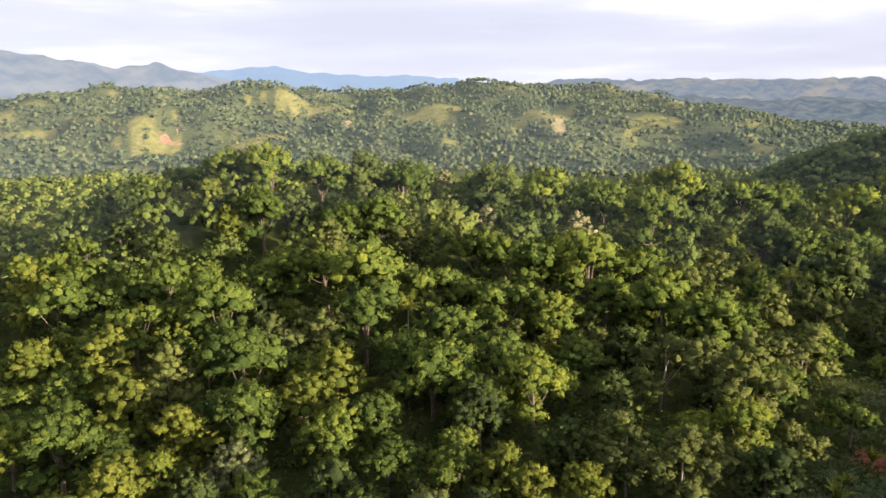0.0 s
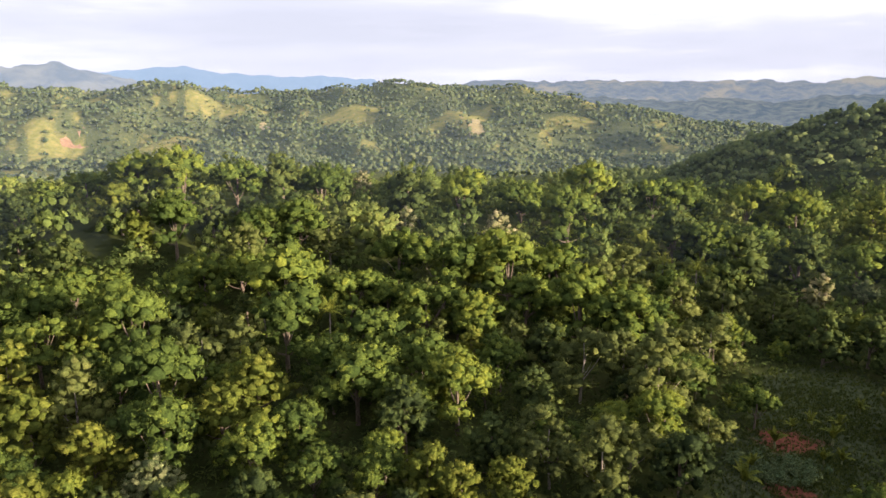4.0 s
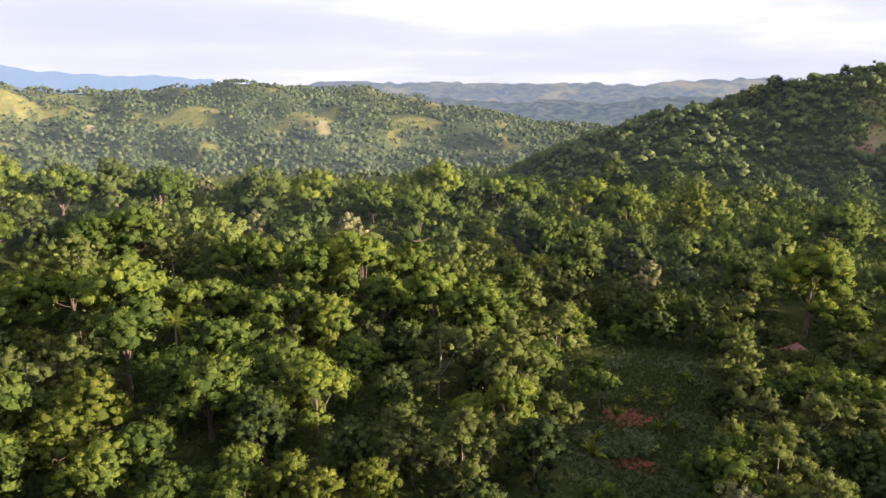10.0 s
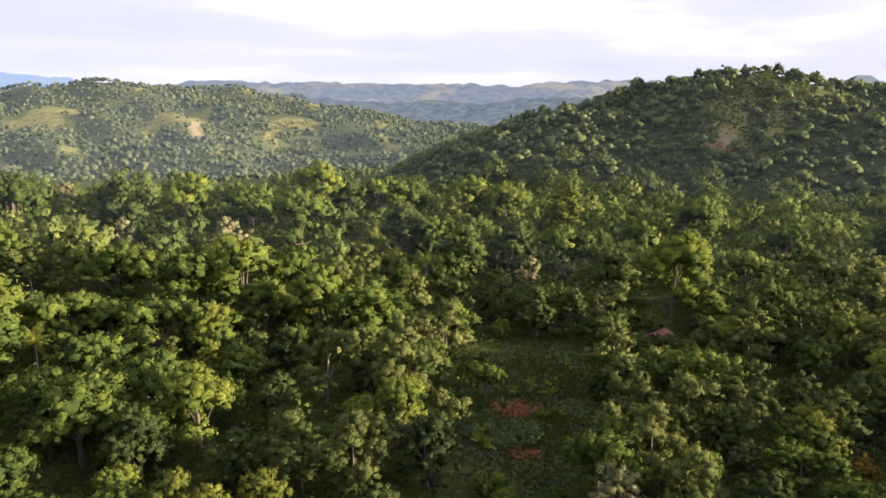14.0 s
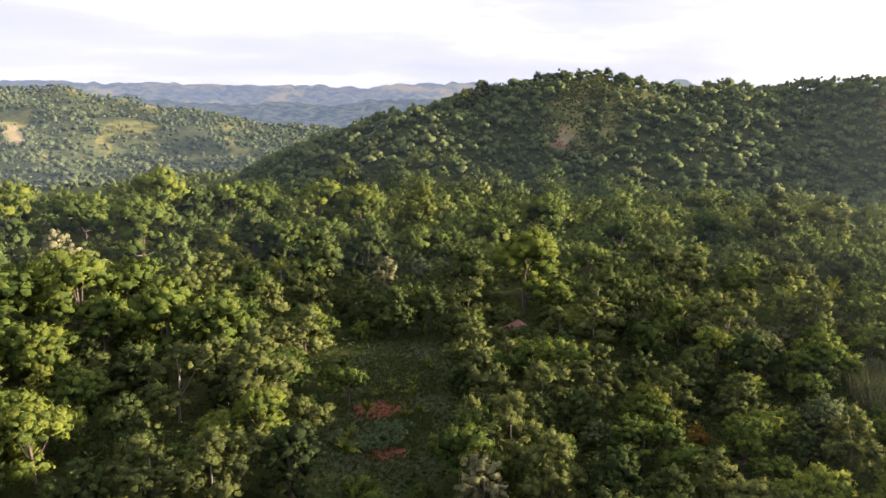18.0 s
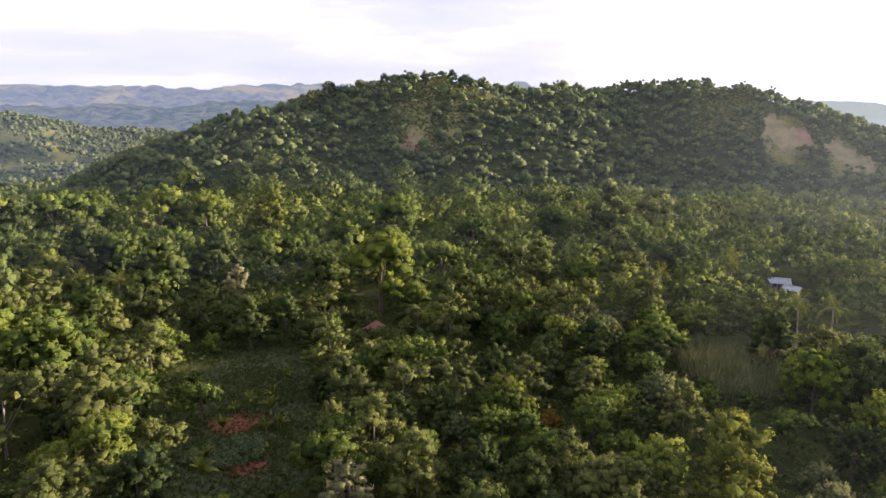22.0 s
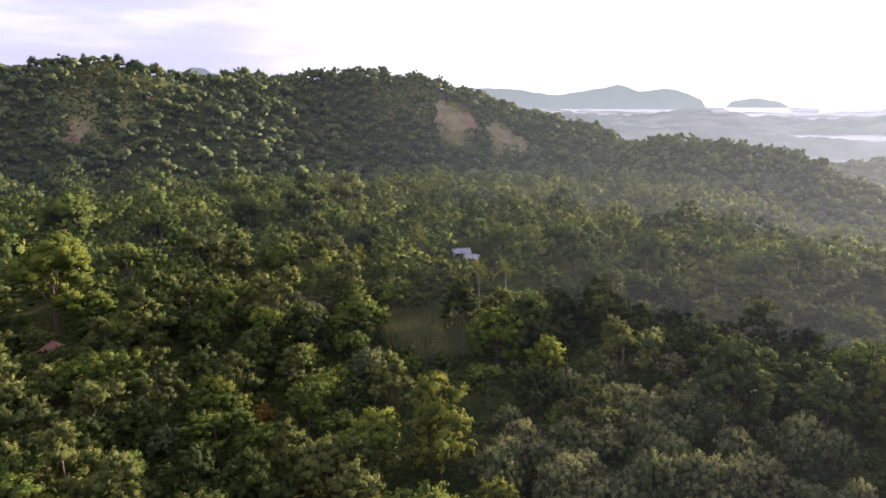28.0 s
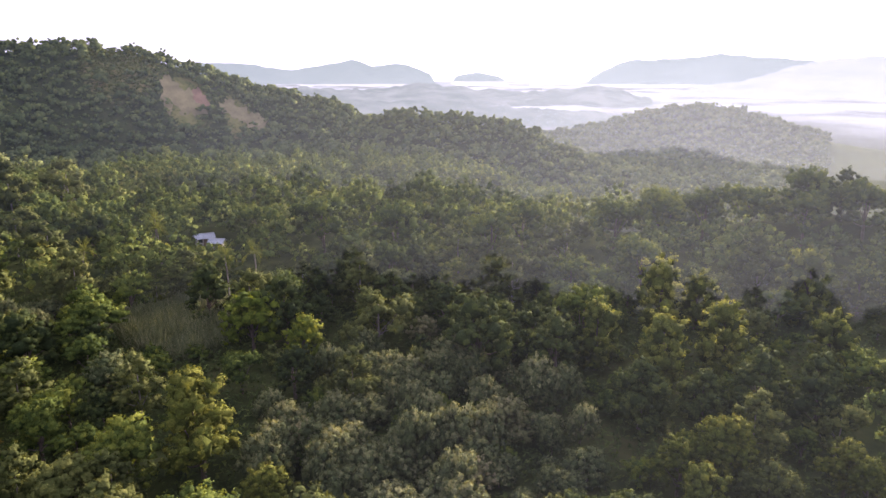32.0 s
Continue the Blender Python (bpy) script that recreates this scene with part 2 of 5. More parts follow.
# ---- the lie of the land: azimuth, distance, top, radius along, radius across, turn ----
EYE_Z = 60.0
HILLS = {
    "spur": (-15.7, 203.8, -27.7, 73.5, 69.4, 0.8),
    "plateau": (-1.9, 220.2, -34.6, 89.9, 53.9, -0.3),
    "plateau_middle": (8.3, 228.8, -40.2, 89.7, 41.5, -0.8),
    "plateau_end": (18.6, 234.7, -35.8, 60.0, 32.5, 0.1),
    "hill_one": (51.3, 432.3, 12.5, 77.3, 128.7, 1.9),
    "hill_knob": (39.8, 397.9, -9.8, 59.6, 74.5, 0.7),
    "hill_shoulder": (36.7, 390.8, -16.1, 71.5, 87.7, -0.1),
    "hill_two": (71.1, 485.0, 10.0, 68.3, 139.6, 1.0),
    "hill_foot": (86.2, 470.0, -20.9, 61.8, 70.9, -0.1),
    "low_hill": (95.8, 409.8, -30.3, 58.0, 59.0, 0.0),
    "low_hill_end": (101.8, 420.3, -34.7, 52.2, 62.5, 0.0),
    "right_hill": (118.9, 638.6, -34.6, 81.6, 87.5, -8.4),
    "hill_saddle": (62.4, 455.0, 5.9, 68.4, 59.9, 0.0),
    "hill_peak": (52.6, 430.0, 10.3, 45.3, 20.6, 0.0),
    "hill_two_end": (75.7, 485.0, 2.1, 52.7, 12.5, 0.0),
    "right_crest": (130.6, 206.4, -39.3, 30.3, 61.6, -14.6),
    "mid_hill": (3.7, 1300.9, 22.5, 252.1, 318.2, -3.3),
    "mid_left": (-19.8, 1297.2, 13.6, 258.1, 419.7, 0.0),
    "mid_right": (17.7, 1199.5, -2.9, 199.7, 128.8, 0.2),
    "mid_tail": (25.2, 1199.3, -47.5, 159.3, 154.9, 0.0),
}


def smooth(v):
    v = np.clip(v, 0, 1)
    return v * v * (3 - 2 * v)


def wave(x, y, size, seed):
    """Cheap smooth unevenness, about -1 to 1."""
    r = np.random.RandomState(seed)
    out = 0
    for i in range(5):
        a, k = r.uniform(0, 6.28), r.uniform(0.6, 1.7) * 6.28 / size
        out = out + np.sin((x * np.cos(a) + y * np.sin(a)) * k + r.uniform(0, 6.28))
    return out / 2.6


def land(x, y):
    """Height of the ground in the world."""
    x, y = np.asarray(x, float), np.asarray(y, float)
    r, az = np.hypot(x, y), np.degrees(np.arctan2(x, y))
    right, east = smooth((az - 25) / 35), smooth((az - 92) / 18)
    west = smooth((-20 - az) / 10)
    s = smooth((r - 250 + 70 * east + 120 * west) / (350 - 220 * east - 170 * west))
    k = 6.0
    deep = smooth((az - 78) / 12) * smooth((r - 620) / 400)
    acc = np.exp((-47 + (-33 + 18 * right - 8 * east) * s ) / k)
    for a, d, top, ru, rv, turn in HILLS.values():
        a = radians(a)
        b = a + radians(turn)
        u = (x - d * math.sin(a)) * math.sin(b) + (y - d * math.cos(a)) * math.cos(b)
        v = (x - d * math.sin(a)) * math.cos(b) - (y - d * math.cos(a)) * math.sin(b)
        acc = acc + np.exp((-90 + (top + 90) * np.exp(-0.5 * ((u / ru) ** 2 + (v / rv) ** 2))) / k)
    z = EYE_Z + k * np.log(acc) - 70 * deep
    far = smooth((r - 500) / 500)
    return z + 0.5 * wave(x, y, 60, 1) + far * (11 * wave(x, y, 260, 2) + 6 * wave(x, y, 120, 3))


def in_sight(x, y, over=5.0):
    """Which spots are not wholly behind a rise of the land, seen from the air."""
    top = land(x, y) + 10
    ok = np.ones(len(x), bool)
    for q in np.linspace(0.08, 0.97, 48):
        ok &= land(x * q, y * q) + over < EYE_Z + (top - EYE_Z) * q
    return ok


# clearings: x, y, radius along, radius across, turn
CLEARINGS = ((72.7, 95.5, 14.0, 10.0, 53), (63.3, 85.0, 16.0, 9.0, 53), (52.0, 75.9, 14.0, 8.0, 56), (55.3, 71.0, 10.0, 6.0, 52), (94.3, 66.7, 9.0, 6.0, 35),)
SOIL = ((58.0, 83.2, 4.8, 3.6, -30), (51.5, 71.6, 1.5, 3.0, 57), (285.5, 233.0, 6.0, 5.0, 39),)
STRAW = ((20.0, 15.1, 24.0, 18.0, 37), (325.7, 253.3, 26.0, 14.0, 38), (300.4, 241.3, 24.0, 14.0, 38), (332.6, 240.1, 24.0, 14.0, 36), (300.1, 223.6, 12.0, 9.0, 38), (444.5, 119.2, 26.0, 16.0, 12), (441.1, 125.6, 26.0, 16.0, 18), (432.4, 83.0, 22.0, 12.0, 10), (435.7, 56.2, 20.0, 7.0, 8), (346.6, 230.0, 18.0, 16.0, 35))
REEDS = ((126.4, 28.2, 15.0, 8.0, 13), (123.8, 32.6, 8.0, 5.0, 15), (129.2, 24.4, 8.0, 5.0, 11), (128.1, 37.5, 5.0, 5.0, 16),)
BARE = ((433.8, 91.7, 14.0, 6.0, 10), (429.7, 80.9, 10.0, 7.0, 9), (439.3, 60.1, 8.0, 5.0, 8), (435.0, 53.4, 8.0, 5.0, 7), (430.7, 47.1, 8.0, 5.0, 6), (427.1, 42.3, 8.0, 4.0, 6), (284.3, 234.0, 5.0, 4.0, 39), (-138.3, 1017.6, 30.0, 9.0, 98), (152.8, 947.8, 30.0, 10.0, 81))
BARE_RED = ((436.7, 76.9, 8.0, 5.0, 10), (278.8, 233.3, 4.0, 4.0, 39), (-337.3, 866.7, 40.0, 14.0, 111), (-360.1, 1028.8, 36.0, 18.0, 109), (-332.1, 826.2, 30.0, 9.0, 112), (323.4, 779.6, 30.0, 7.0, 67), (494.6, 883.5, 30.0, 9.0, 61))
SCAR = ((432.6, 84.7, 16.0, 9.0, 10), (435.7, 56.2, 14.0, 5.0, 8), (316.9, 248.5, 16.0, 8.0, 38))
SHRUBLAND = ((77.8, -13.5, 22.0, 17.0, -10), (94.0, -2.7, 13.0, 9.0, -2), (79.4, 3.6, 13.0, 8.0, 3), (126.4, 59.0, 6.0, 12.0, 25),)
PALMS = ((-18.1, 120.2, 10.50), (-6.7, 114.8, 10.50), (72.7, 142.0, 9.50), (67.9, 148.7, 9.50), (134.8, 21.2, 11.50), (136.6, 15.9, 11.00), (150.2, 53.5, 9.50), (169.9, 42.0, 9.50), (193.3, 117.2, 9.50), (243.7, 87.8, 9.50), (179.9, 45.2, 9.50))
BANANAS = ((45.3, 72.5, 1.25), (55.0, 81.7, 1.00), (63.3, 81.3, 1.10), (67.0, 85.3, 0.90), (63.2, 86.4, 0.90), (60.9, 76.1, 0.80), (58.7, 76.6, 0.80), (48.6, 76.4, 0.90), (60.2, 86.0, 0.70), (73.9, 90.1, 0.80), (53.7, 92.0, 0.90))
CROPS = ((51.1, 75.9, 3.8, 5.5, 56), (54.8, 75.1, 2.4, 3.0, 54),)
HOUSES = (
    (189.1, 35.2, -70, 4.4, 3.2, 2.2, "tin", "small house with a pale tin gable roof among trees", "plaster"),
    (185.1, 31.2, -100, 3.4, 2.6, 1.9, "tin", "low shed with a pale tin roof beside the house", "plaster"),
    (99.0, 93.3, 20, 4.4, 3.2, 2.0, "red", "hut with a rusty red roof half hidden by trees", "timber"),
)
MAST = (-10.9, 22.5, 16.0)
OPEN = CLEARINGS + SCAR + BARE + BARE_RED + REEDS + SHRUBLAND + tuple((h[0] - 2, h[1] + 0.5, 5.0, 4.0, 10) for h in HOUSES[:2]) + tuple((h[0] - 2, h[1], 4.1, 3.0, 0) for h in HOUSES[2:])



# low growth in front of things that stand free, and sunward of the reeds to let sun onto them: x, y, radius along,
# radius across, turn
LOW = ((172.0, -4.0, 14.0, 8.0, -34), (187.0, -14.0, 14.0, 8.0, -34), (142.0, 16.0, 16.0, 8.0, -34), (157.0, 6.0, 14.0, 8.0, -34), (99.1, 22.1, 26.0, 10.0, 13), (177.6, 63.3, 14.0, 5.0, 20), (97.8, -50.3, 15.0, 8.0, -27), (91.7, -54.2, 15.0, 8.0, -31), (92.4, -71.7, 15.0, 8.0, -38), (97.6, -79.6, 15.0, 8.0, -39), (70.4, -35.9, 15.0, 8.0, -27), (81.9, -34.9, 15.0, 8.0, -23), (96.5, -87.1, 15.0, 8.0, -42), (69.0, 14.7, 12.0, 6.0, 12), (86.3, -19.6, 12.0, 7.0, -13), (39.9, 57.5, 20.0, 12.0, 55), (61.4, 95.4, 12.0, 8.0, 57),)



def inside(areas, x, y):
    """0 outside, rising to 1 inside any of the ovals."""
    out = np.zeros(np.shape(x))
    for cx, cy, a, b, turn in areas:
        c, s = math.cos(radians(turn)), math.sin(radians(turn))
        u, v = ((x - cx) * c + (y - cy) * s) / a, ((y - cy) * c - (x - cx) * s) / b
        out = np.maximum(out, np.clip(1.5 - np.sqrt(u * u + v * v), 0, 1))
    return out


# ---- mesh helpers ----
def raw_mesh(name, verts, tris, mats, tone=None, slot=None, flat=True, normals=None):
    """A mesh from arrays of corners and triangles, with a tone on each face."""
    me = bpy.data.meshes.new(name)
    n = len(tris)
    me.vertices.add(len(verts))
    me.vertices.foreach_set("co", np.ascontiguousarray(verts, np.float32).ravel())
    me.loops.add(n * 3)
    me.loops.foreach_set("vertex_index", np.ascontiguousarray(tris, np.int32).ravel())
    me.polygons.add(n)
    me.polygons.foreach_set("loop_start", np.arange(0, n * 3, 3, dtype=np.int32))
    if slot is not None:
        me.polygons.foreach_set("material_index", np.ascontiguousarray(slot, np.int32))
    if tone is not None:
        me.attributes.new("tone", "FLOAT", "FACE").data.foreach_set("value", np.ascontiguousarray(tone, np.float32))
    for m in mats:
        me.materials.append(m)
    me.update(calc_edges=True)
    me.polygons.foreach_set("use_smooth", np.full(n, not flat))
    if normals is not None:
        me.attributes.new("custom_normal", "FLOAT_VECTOR", "POINT").data.foreach_set("vector", np.ascontiguousarray(normals, np.float32).ravel())
        me.update()
    return me


def part(name, bm, mat, parent, label=""):
    """Links a bmesh as one mesh object under a thing or a part."""
    me = bpy.data.meshes.new(name)
    bm.to_mesh(me)
    bm.free()
    me.materials.append(mat)
    ob = new(name, me)
    ob.parent = parent
    return tagged(ob, label)


def part_mesh(name, me, parent, label=""):
    ob = new(name, me)
    ob.parent = parent
    return tagged(ob, label)


def ball(level):
    """Corners and triangles of a unit ball."""
    bm = bmesh.new()
    bmesh.ops.create_icosphere(bm, subdivisions=level, radius=1.0)
    v = np.array([p.co[:] for p in bm.verts])
    f = np.array([[p.index for p in q.verts] for q in bm.faces])
    bm.free()
    return v, f


BALL = {k: ball(k) for k in (1, 2)}


def leaves(rng, centres, normals, size, narrow=0.55):
    """Pointed blades, one to each centre, facing about along its normal: corners and triangles."""
    n = len(centres)
    nor = normals + rng.normal(0, 0.26, (n, 3))
    nor /= np.linalg.norm(nor, axis=1)[:, None] + 1e-9
    d = rng.normal(0, 1, (n, 3)) + np.array([0, 0, -0.3])
    d -= nor * np.sum(d * nor, axis=1)[:, None]
    d /= np.linalg.norm(d, axis=1)[:, None] + 1e-9
    e = np.cross(nor, d)
    s = (size * rng.uniform(0.6, 1.4, n))[:, None]
    w = e * s * narrow * 0.5
    v = np.stack([centres - d * s * 0.45 + w, centres - d * s * 0.45 - w * rng.uniform(0.1, 1.0, (n, 1)), centres + d * s * 0.55 - nor * s * 0.12], axis=1).reshape(-1, 3)
    return v, np.arange(n * 3).reshape(-1, 3)


def unit(v):
    return v / (np.linalg.norm(v, axis=-1, keepdims=True) + 1e-9)


def crown(rng, lobes, puffs, blades, size, puff=0.62, narrow=0.7, low=-0.4, heart=0.62, solid=0.68, whole=0.25):
    """A crown of leafy lobes (centre, radii): rounded puffs of small blades stand on each lobe. Corners, triangles, tones, normals."""
    V, F, T, N, at = [], [], [], [], 0
    bv, bf = BALL[1]
    nb = len(bv)
    area = np.array([l[3] * l[4] for l in lobes])
    mid = np.array([0, 0, np.mean([l[2] for l in lobes]) - 1.5])
    for (x, y, z, r, h), share in zip(lobes, area / area.sum()):
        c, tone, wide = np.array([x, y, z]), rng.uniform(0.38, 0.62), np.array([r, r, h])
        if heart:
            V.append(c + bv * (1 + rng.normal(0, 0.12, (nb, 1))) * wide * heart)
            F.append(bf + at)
            # shade inside the crown is put into the tone: hearts go darker
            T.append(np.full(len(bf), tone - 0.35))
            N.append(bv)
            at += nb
        n = max(3, int(round(puffs * share)))
        up = np.clip(1 - (np.arange(n) + 0.5) / n * (1 - low) + rng.normal(0, 0.06, n), -0.98, 0.98)
        turn = np.arange(n) * 2.4 + rng.uniform(0, 6.28) + rng.normal(0, 0.3, n)
        side = np.sqrt(1 - up * up)
        d = np.stack([side * np.cos(turn), side * np.sin(turn), up], -1)
        p = c + d * wide * rng.uniform(0.70, 1.06, (n, 1))
        rad = puff * rng.uniform(0.65, 1.4, n)
        out = unit(p - mid) * whole
        # tops toned lighter and undersides darker, as if lit from above
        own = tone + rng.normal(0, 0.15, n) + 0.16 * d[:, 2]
        bump = 1 + rng.normal(0, 0.2, (n, nb, 1))
        V.append((p[:, None] + bv * bump * (rad * solid)[:, None, None] * np.array([1, 1, 0.85])).reshape(-1, 3))
        F.append((bf + at + np.arange(n)[:, None, None] * nb).reshape(-1, 3))
        # puff cores darkened in tone to stand for shade behind the blades
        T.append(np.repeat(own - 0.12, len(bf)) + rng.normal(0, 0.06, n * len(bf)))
        N.append(unit(bv * 0.7 + (d * 0.5 + out)[:, None]).reshape(-1, 3))
        at += n * nb
        if blades:
            d, p, own, rad, out = (np.repeat(q, blades, axis=0) for q in (d, p, own, rad, out))
            b = unit(d * 0.85 + rng.normal(0, 0.62, d.shape) + np.array([0, 0, 0.1]))
            v, f = leaves(rng, p + b * (rad * rng.uniform(0.7, 1.3, len(b)))[:, None] * np.array([1, 1, 0.9]), b, size, narrow)
            V.append(v)
            F.append(f + at)
            T.append(own + rng.normal(0, 0.09, len(b)))
            N.append(np.repeat(unit(b * 0.55 + d * 0.45 + out + rng.normal(0, 0.24, d.shape)), 3, axis=0))
            at += len(v)
    return np.concatenate(V), np.concatenate(F), np.concatenate(T), np.concatenate(N)


def dome_lobes(rng, n, R, base, top, lobe, flat=0.8):
    """Lobes spread over a dome from base to top."""
    out = []
    for i in range(n):
        a, q = i * 2.4 + rng.uniform(-0.4, 0.4), (i + 0.5) / n
        w = math.sqrt(q) * (R - lobe * 0.6) * rng.uniform(0.85, 1.08)
        z = base + (top - base) * (1 - (w / R) ** 2.2) * rng.uniform(0.72, 1.08)
        l = lobe * rng.uniform(0.7, 1.35)
        out.append((w * math.cos(a), w * math.sin(a), z, l, l * flat))
    for i in range(n // 3):
        a, w, l = i * 6.28 / (n // 3) + rng.uniform(-0.5, 0.5), R * rng.uniform(0.55, 0.75), lobe * rng.uniform(0.75, 1.1)
        out.append((w * math.cos(a), w * math.sin(a), base + 0.16 * (top - base) * rng.uniform(0.6, 1.4), l, l * flat))
    return out


def tier_lobes(rng, n, R, base, top, lobe, flat=0.5):
    """Flat layered tufts at several heights, wide and open."""
    out = []
    for i in range(n):
        a, w = rng.uniform(0, 6.28), R * math.sqrt(rng.uniform(0.02, 0.9))
        z = base + (top - base) * rng.uniform(0.25, 1.0) * (1 - 0.45 * (w / R) ** 2)
        l = lobe * rng.uniform(0.7, 1.25)
        out.append((w * math.cos(a), w * math.sin(a), z, l, l * flat))
    return out


def column_lobes(rng, n, R, base, top, lobe, flat=0.85):
    """Lobes up a tall, narrow crown."""
    out = []
    for i in range(n):
        q = (i + 0.5) / n
        a, w = i * 2.4, R * math.sin(math.pi * (0.25 + 0.68 * q)) * rng.uniform(0.35, 0.95)
        l = lobe * rng.uniform(0.75, 1.25) * (1.15 - 0.4 * q)
        out.append((w * math.cos(a), w * math.sin(a), base + (top - base) * q, l, l * flat))
    return out


def tube(V, F, path, radii, sides=6):
    """Adds a tapering tube along a path to lists of corners and triangles."""
    at = sum(len(v) for v in V)
    ring = []
    for i, (p, r) in enumerate(zip(path, radii)):
        p = np.array(p, float)
        d = np.array(path[min(i + 1, len(path) - 1)], float) - np.array(path[max(i - 1, 0)], float)
        d /= np.linalg.norm(d) + 1e-9
        e = np.cross(d, [0.31, 0.93, 0.17])
        e /= np.linalg.norm(e)
        g = np.cross(d, e)
        a = np.arange(sides) * 2 * math.pi / sides
        ring.append(p + r * (np.cos(a)[:, None] * e + np.sin(a)[:, None] * g))
    V.append(np.concatenate(ring))
    f = []
    for i in range(len(path) - 1):
        for j in range(sides):
            a, b = at + i * sides + j, at + i * sides + (j + 1) % sides
            f += [(a, b, b + sides), (a, b + sides, a + sides)]
    F.append(np.array(f))


def trunk_mesh(rng, name, lobes, height, thick, mat):
    """A leaning, tapered trunk with a limb to each of the larger lobes."""
    V, F = [], []
    lean = rng.normal(0, 0.35, 2)
    path = [(0, 0, -0.6), (lean[0] * 0.3, lean[1] * 0.3, height * 0.35), (lean[0], lean[1], height * 0.7), (lean[0] * 0.6, lean[1] * 0.6, height)]
    tube(V, F, path, [thick * 1.35, thick, thick * 0.75, thick * 0.4], 7)
    for l in sorted(lobes, key=lambda l: -l[3])[:6]:
        z0 = min(height * rng.uniform(0.3, 0.6), max(l[2] - 1.5, 0.8))
        p0 = np.array([lean[0] * z0 / height, lean[1] * z0 / height, z0])
        p2 = np.array([l[0] * 0.9, l[1] * 0.9, max(l[2] - l[4] * 0.3, z0 + 0.3)])
        p1 = (p0 + p2) / 2 + np.array([0, 0, -0.25])
        tube(V, F, [p0, p1, p2], [thick * 0.5, thick * 0.33, thick * 0.12], 5)
    return raw_mesh(name, np.concatenate(V), np.concatenate(F), [mat], flat=False)


# ---- the ground, one sheet to the horizon ----
def build_ground():
    az = np.radians(np.concatenate([np.arange(-180, -60, 6), np.arange(-60, 150, 0.6), np.arange(150, 180, 6)]))
    r = np.concatenate([[0.0], np.geomspace(6, 4700, 170)])
    A, R = np.meshgrid(az, r)
    x, y = R * np.sin(A), R * np.cos(A)
    z = land(x, y)
    n, m = len(az), len(r)
    i, j = np.meshgrid(np.arange(n), np.arange(m - 1))
    a, b = j * n + i, j * n + (i + 1) % n
    tris = np.concatenate([np.stack([a, b, b + n], -1).reshape(-1, 3), np.stack([a, b + n, a + n], -1).reshape(-1, 3)])
    me = raw_mesh("ground", np.stack([x, y, z], -1).reshape(-1, 3), tris, [GROUND], flat=False)
    fx, fy = x.ravel(), y.ravel()
    for mark, v in (("scrub", smooth((np.hypot(fx, fy) - 300) / 400)), ("grass", inside(CLEARINGS, fx, fy)), ("straw", np.maximum(inside(STRAW, fx, fy), far_straw(fx, fy))),
                    ("soil", inside(SOIL, fx, fy))):
        me.attributes.new(mark, "FLOAT", "POINT").data.foreach_set("value", v.astype(np.float32))
    tagged(new("ground", me), "hilly forest floor with leaf litter, grass and red earth", "ground", kind="structure")


def far_straw(x, y):
    """Where the far hills are dry grass instead of trees, 0 to 1."""
    r = np.hypot(x, y)
    west = 1 - smooth((np.degrees(np.arctan2(x, y)) - 34) / 8)
    lie = 0.55 * wave(x, y, 210, 11) + 0.40 * wave(x, y, 80, 12) + 0.25 * wave(x, y, 34, 13)
    return west * smooth((r - 650) / 100) * np.clip((lie - 0.16) * 2.4, 0, 1)


build_ground()


EARTH = plain_material("bare_earth", (0.13, 0.108, 0.045), (0.24, 0.195, 0.085), 0.15, 0.95)
EARTH_RED = plain_material("red_earth", (0.15, 0.085, 0.048), (0.26, 0.155, 0.09), 0.15, 0.95)


def bare_patch(x, y, a, b, turn, mat, seed):
    """A patch of bare earth with a ragged edge, lying on the slope."""
    n, m = 36, 6
    w, q = np.meshgrid(np.arange(n) * 2 * math.pi / n, np.linspace(0.15, 1, m))
    r = q * (1 + 0.22 * np.sin(3 * w + seed) + 0.15 * np.sin(7 * w + seed * 2) + 0.1 * np.sin(13 * w + seed))
    u, v = r * a * np.cos(w), r * b * np.sin(w)
    c, s = math.cos(radians(turn)), math.sin(radians(turn))
    X, Y = x + u * c - v * s, y + u * s + v * c
    V = np.stack([X, Y, land(X, Y) + 0.45 - 0.3 * q], -1).reshape(-1, 3)
    V = np.concatenate([V, [[x, y, float(land(x, y)) + 0.45]]])
    i, j = np.meshgrid(np.arange(n), np.arange(m - 1))
    k, l = (j * n + i).ravel(), (j * n + (i + 1) % n).ravel()
    e = np.arange(n)
    F = np.concatenate([np.stack([k, k + n, l + n], -1), np.stack([k, l + n, l], -1), np.stack([np.full(n, n * m), e, (e + 1) % n], -1)])
    tagged(new("bare_earth", raw_mesh("bare_earth", V, F, [mat], flat=False)), "bare brown earth showing on the hillside", "earth", kind="structure")


for i, row in enumerate(BARE):
    bare_patch(*row, EARTH, i)
for i, row in enumerate(BARE_RED):
    bare_patch(*row, EARTH_RED, i + 20)


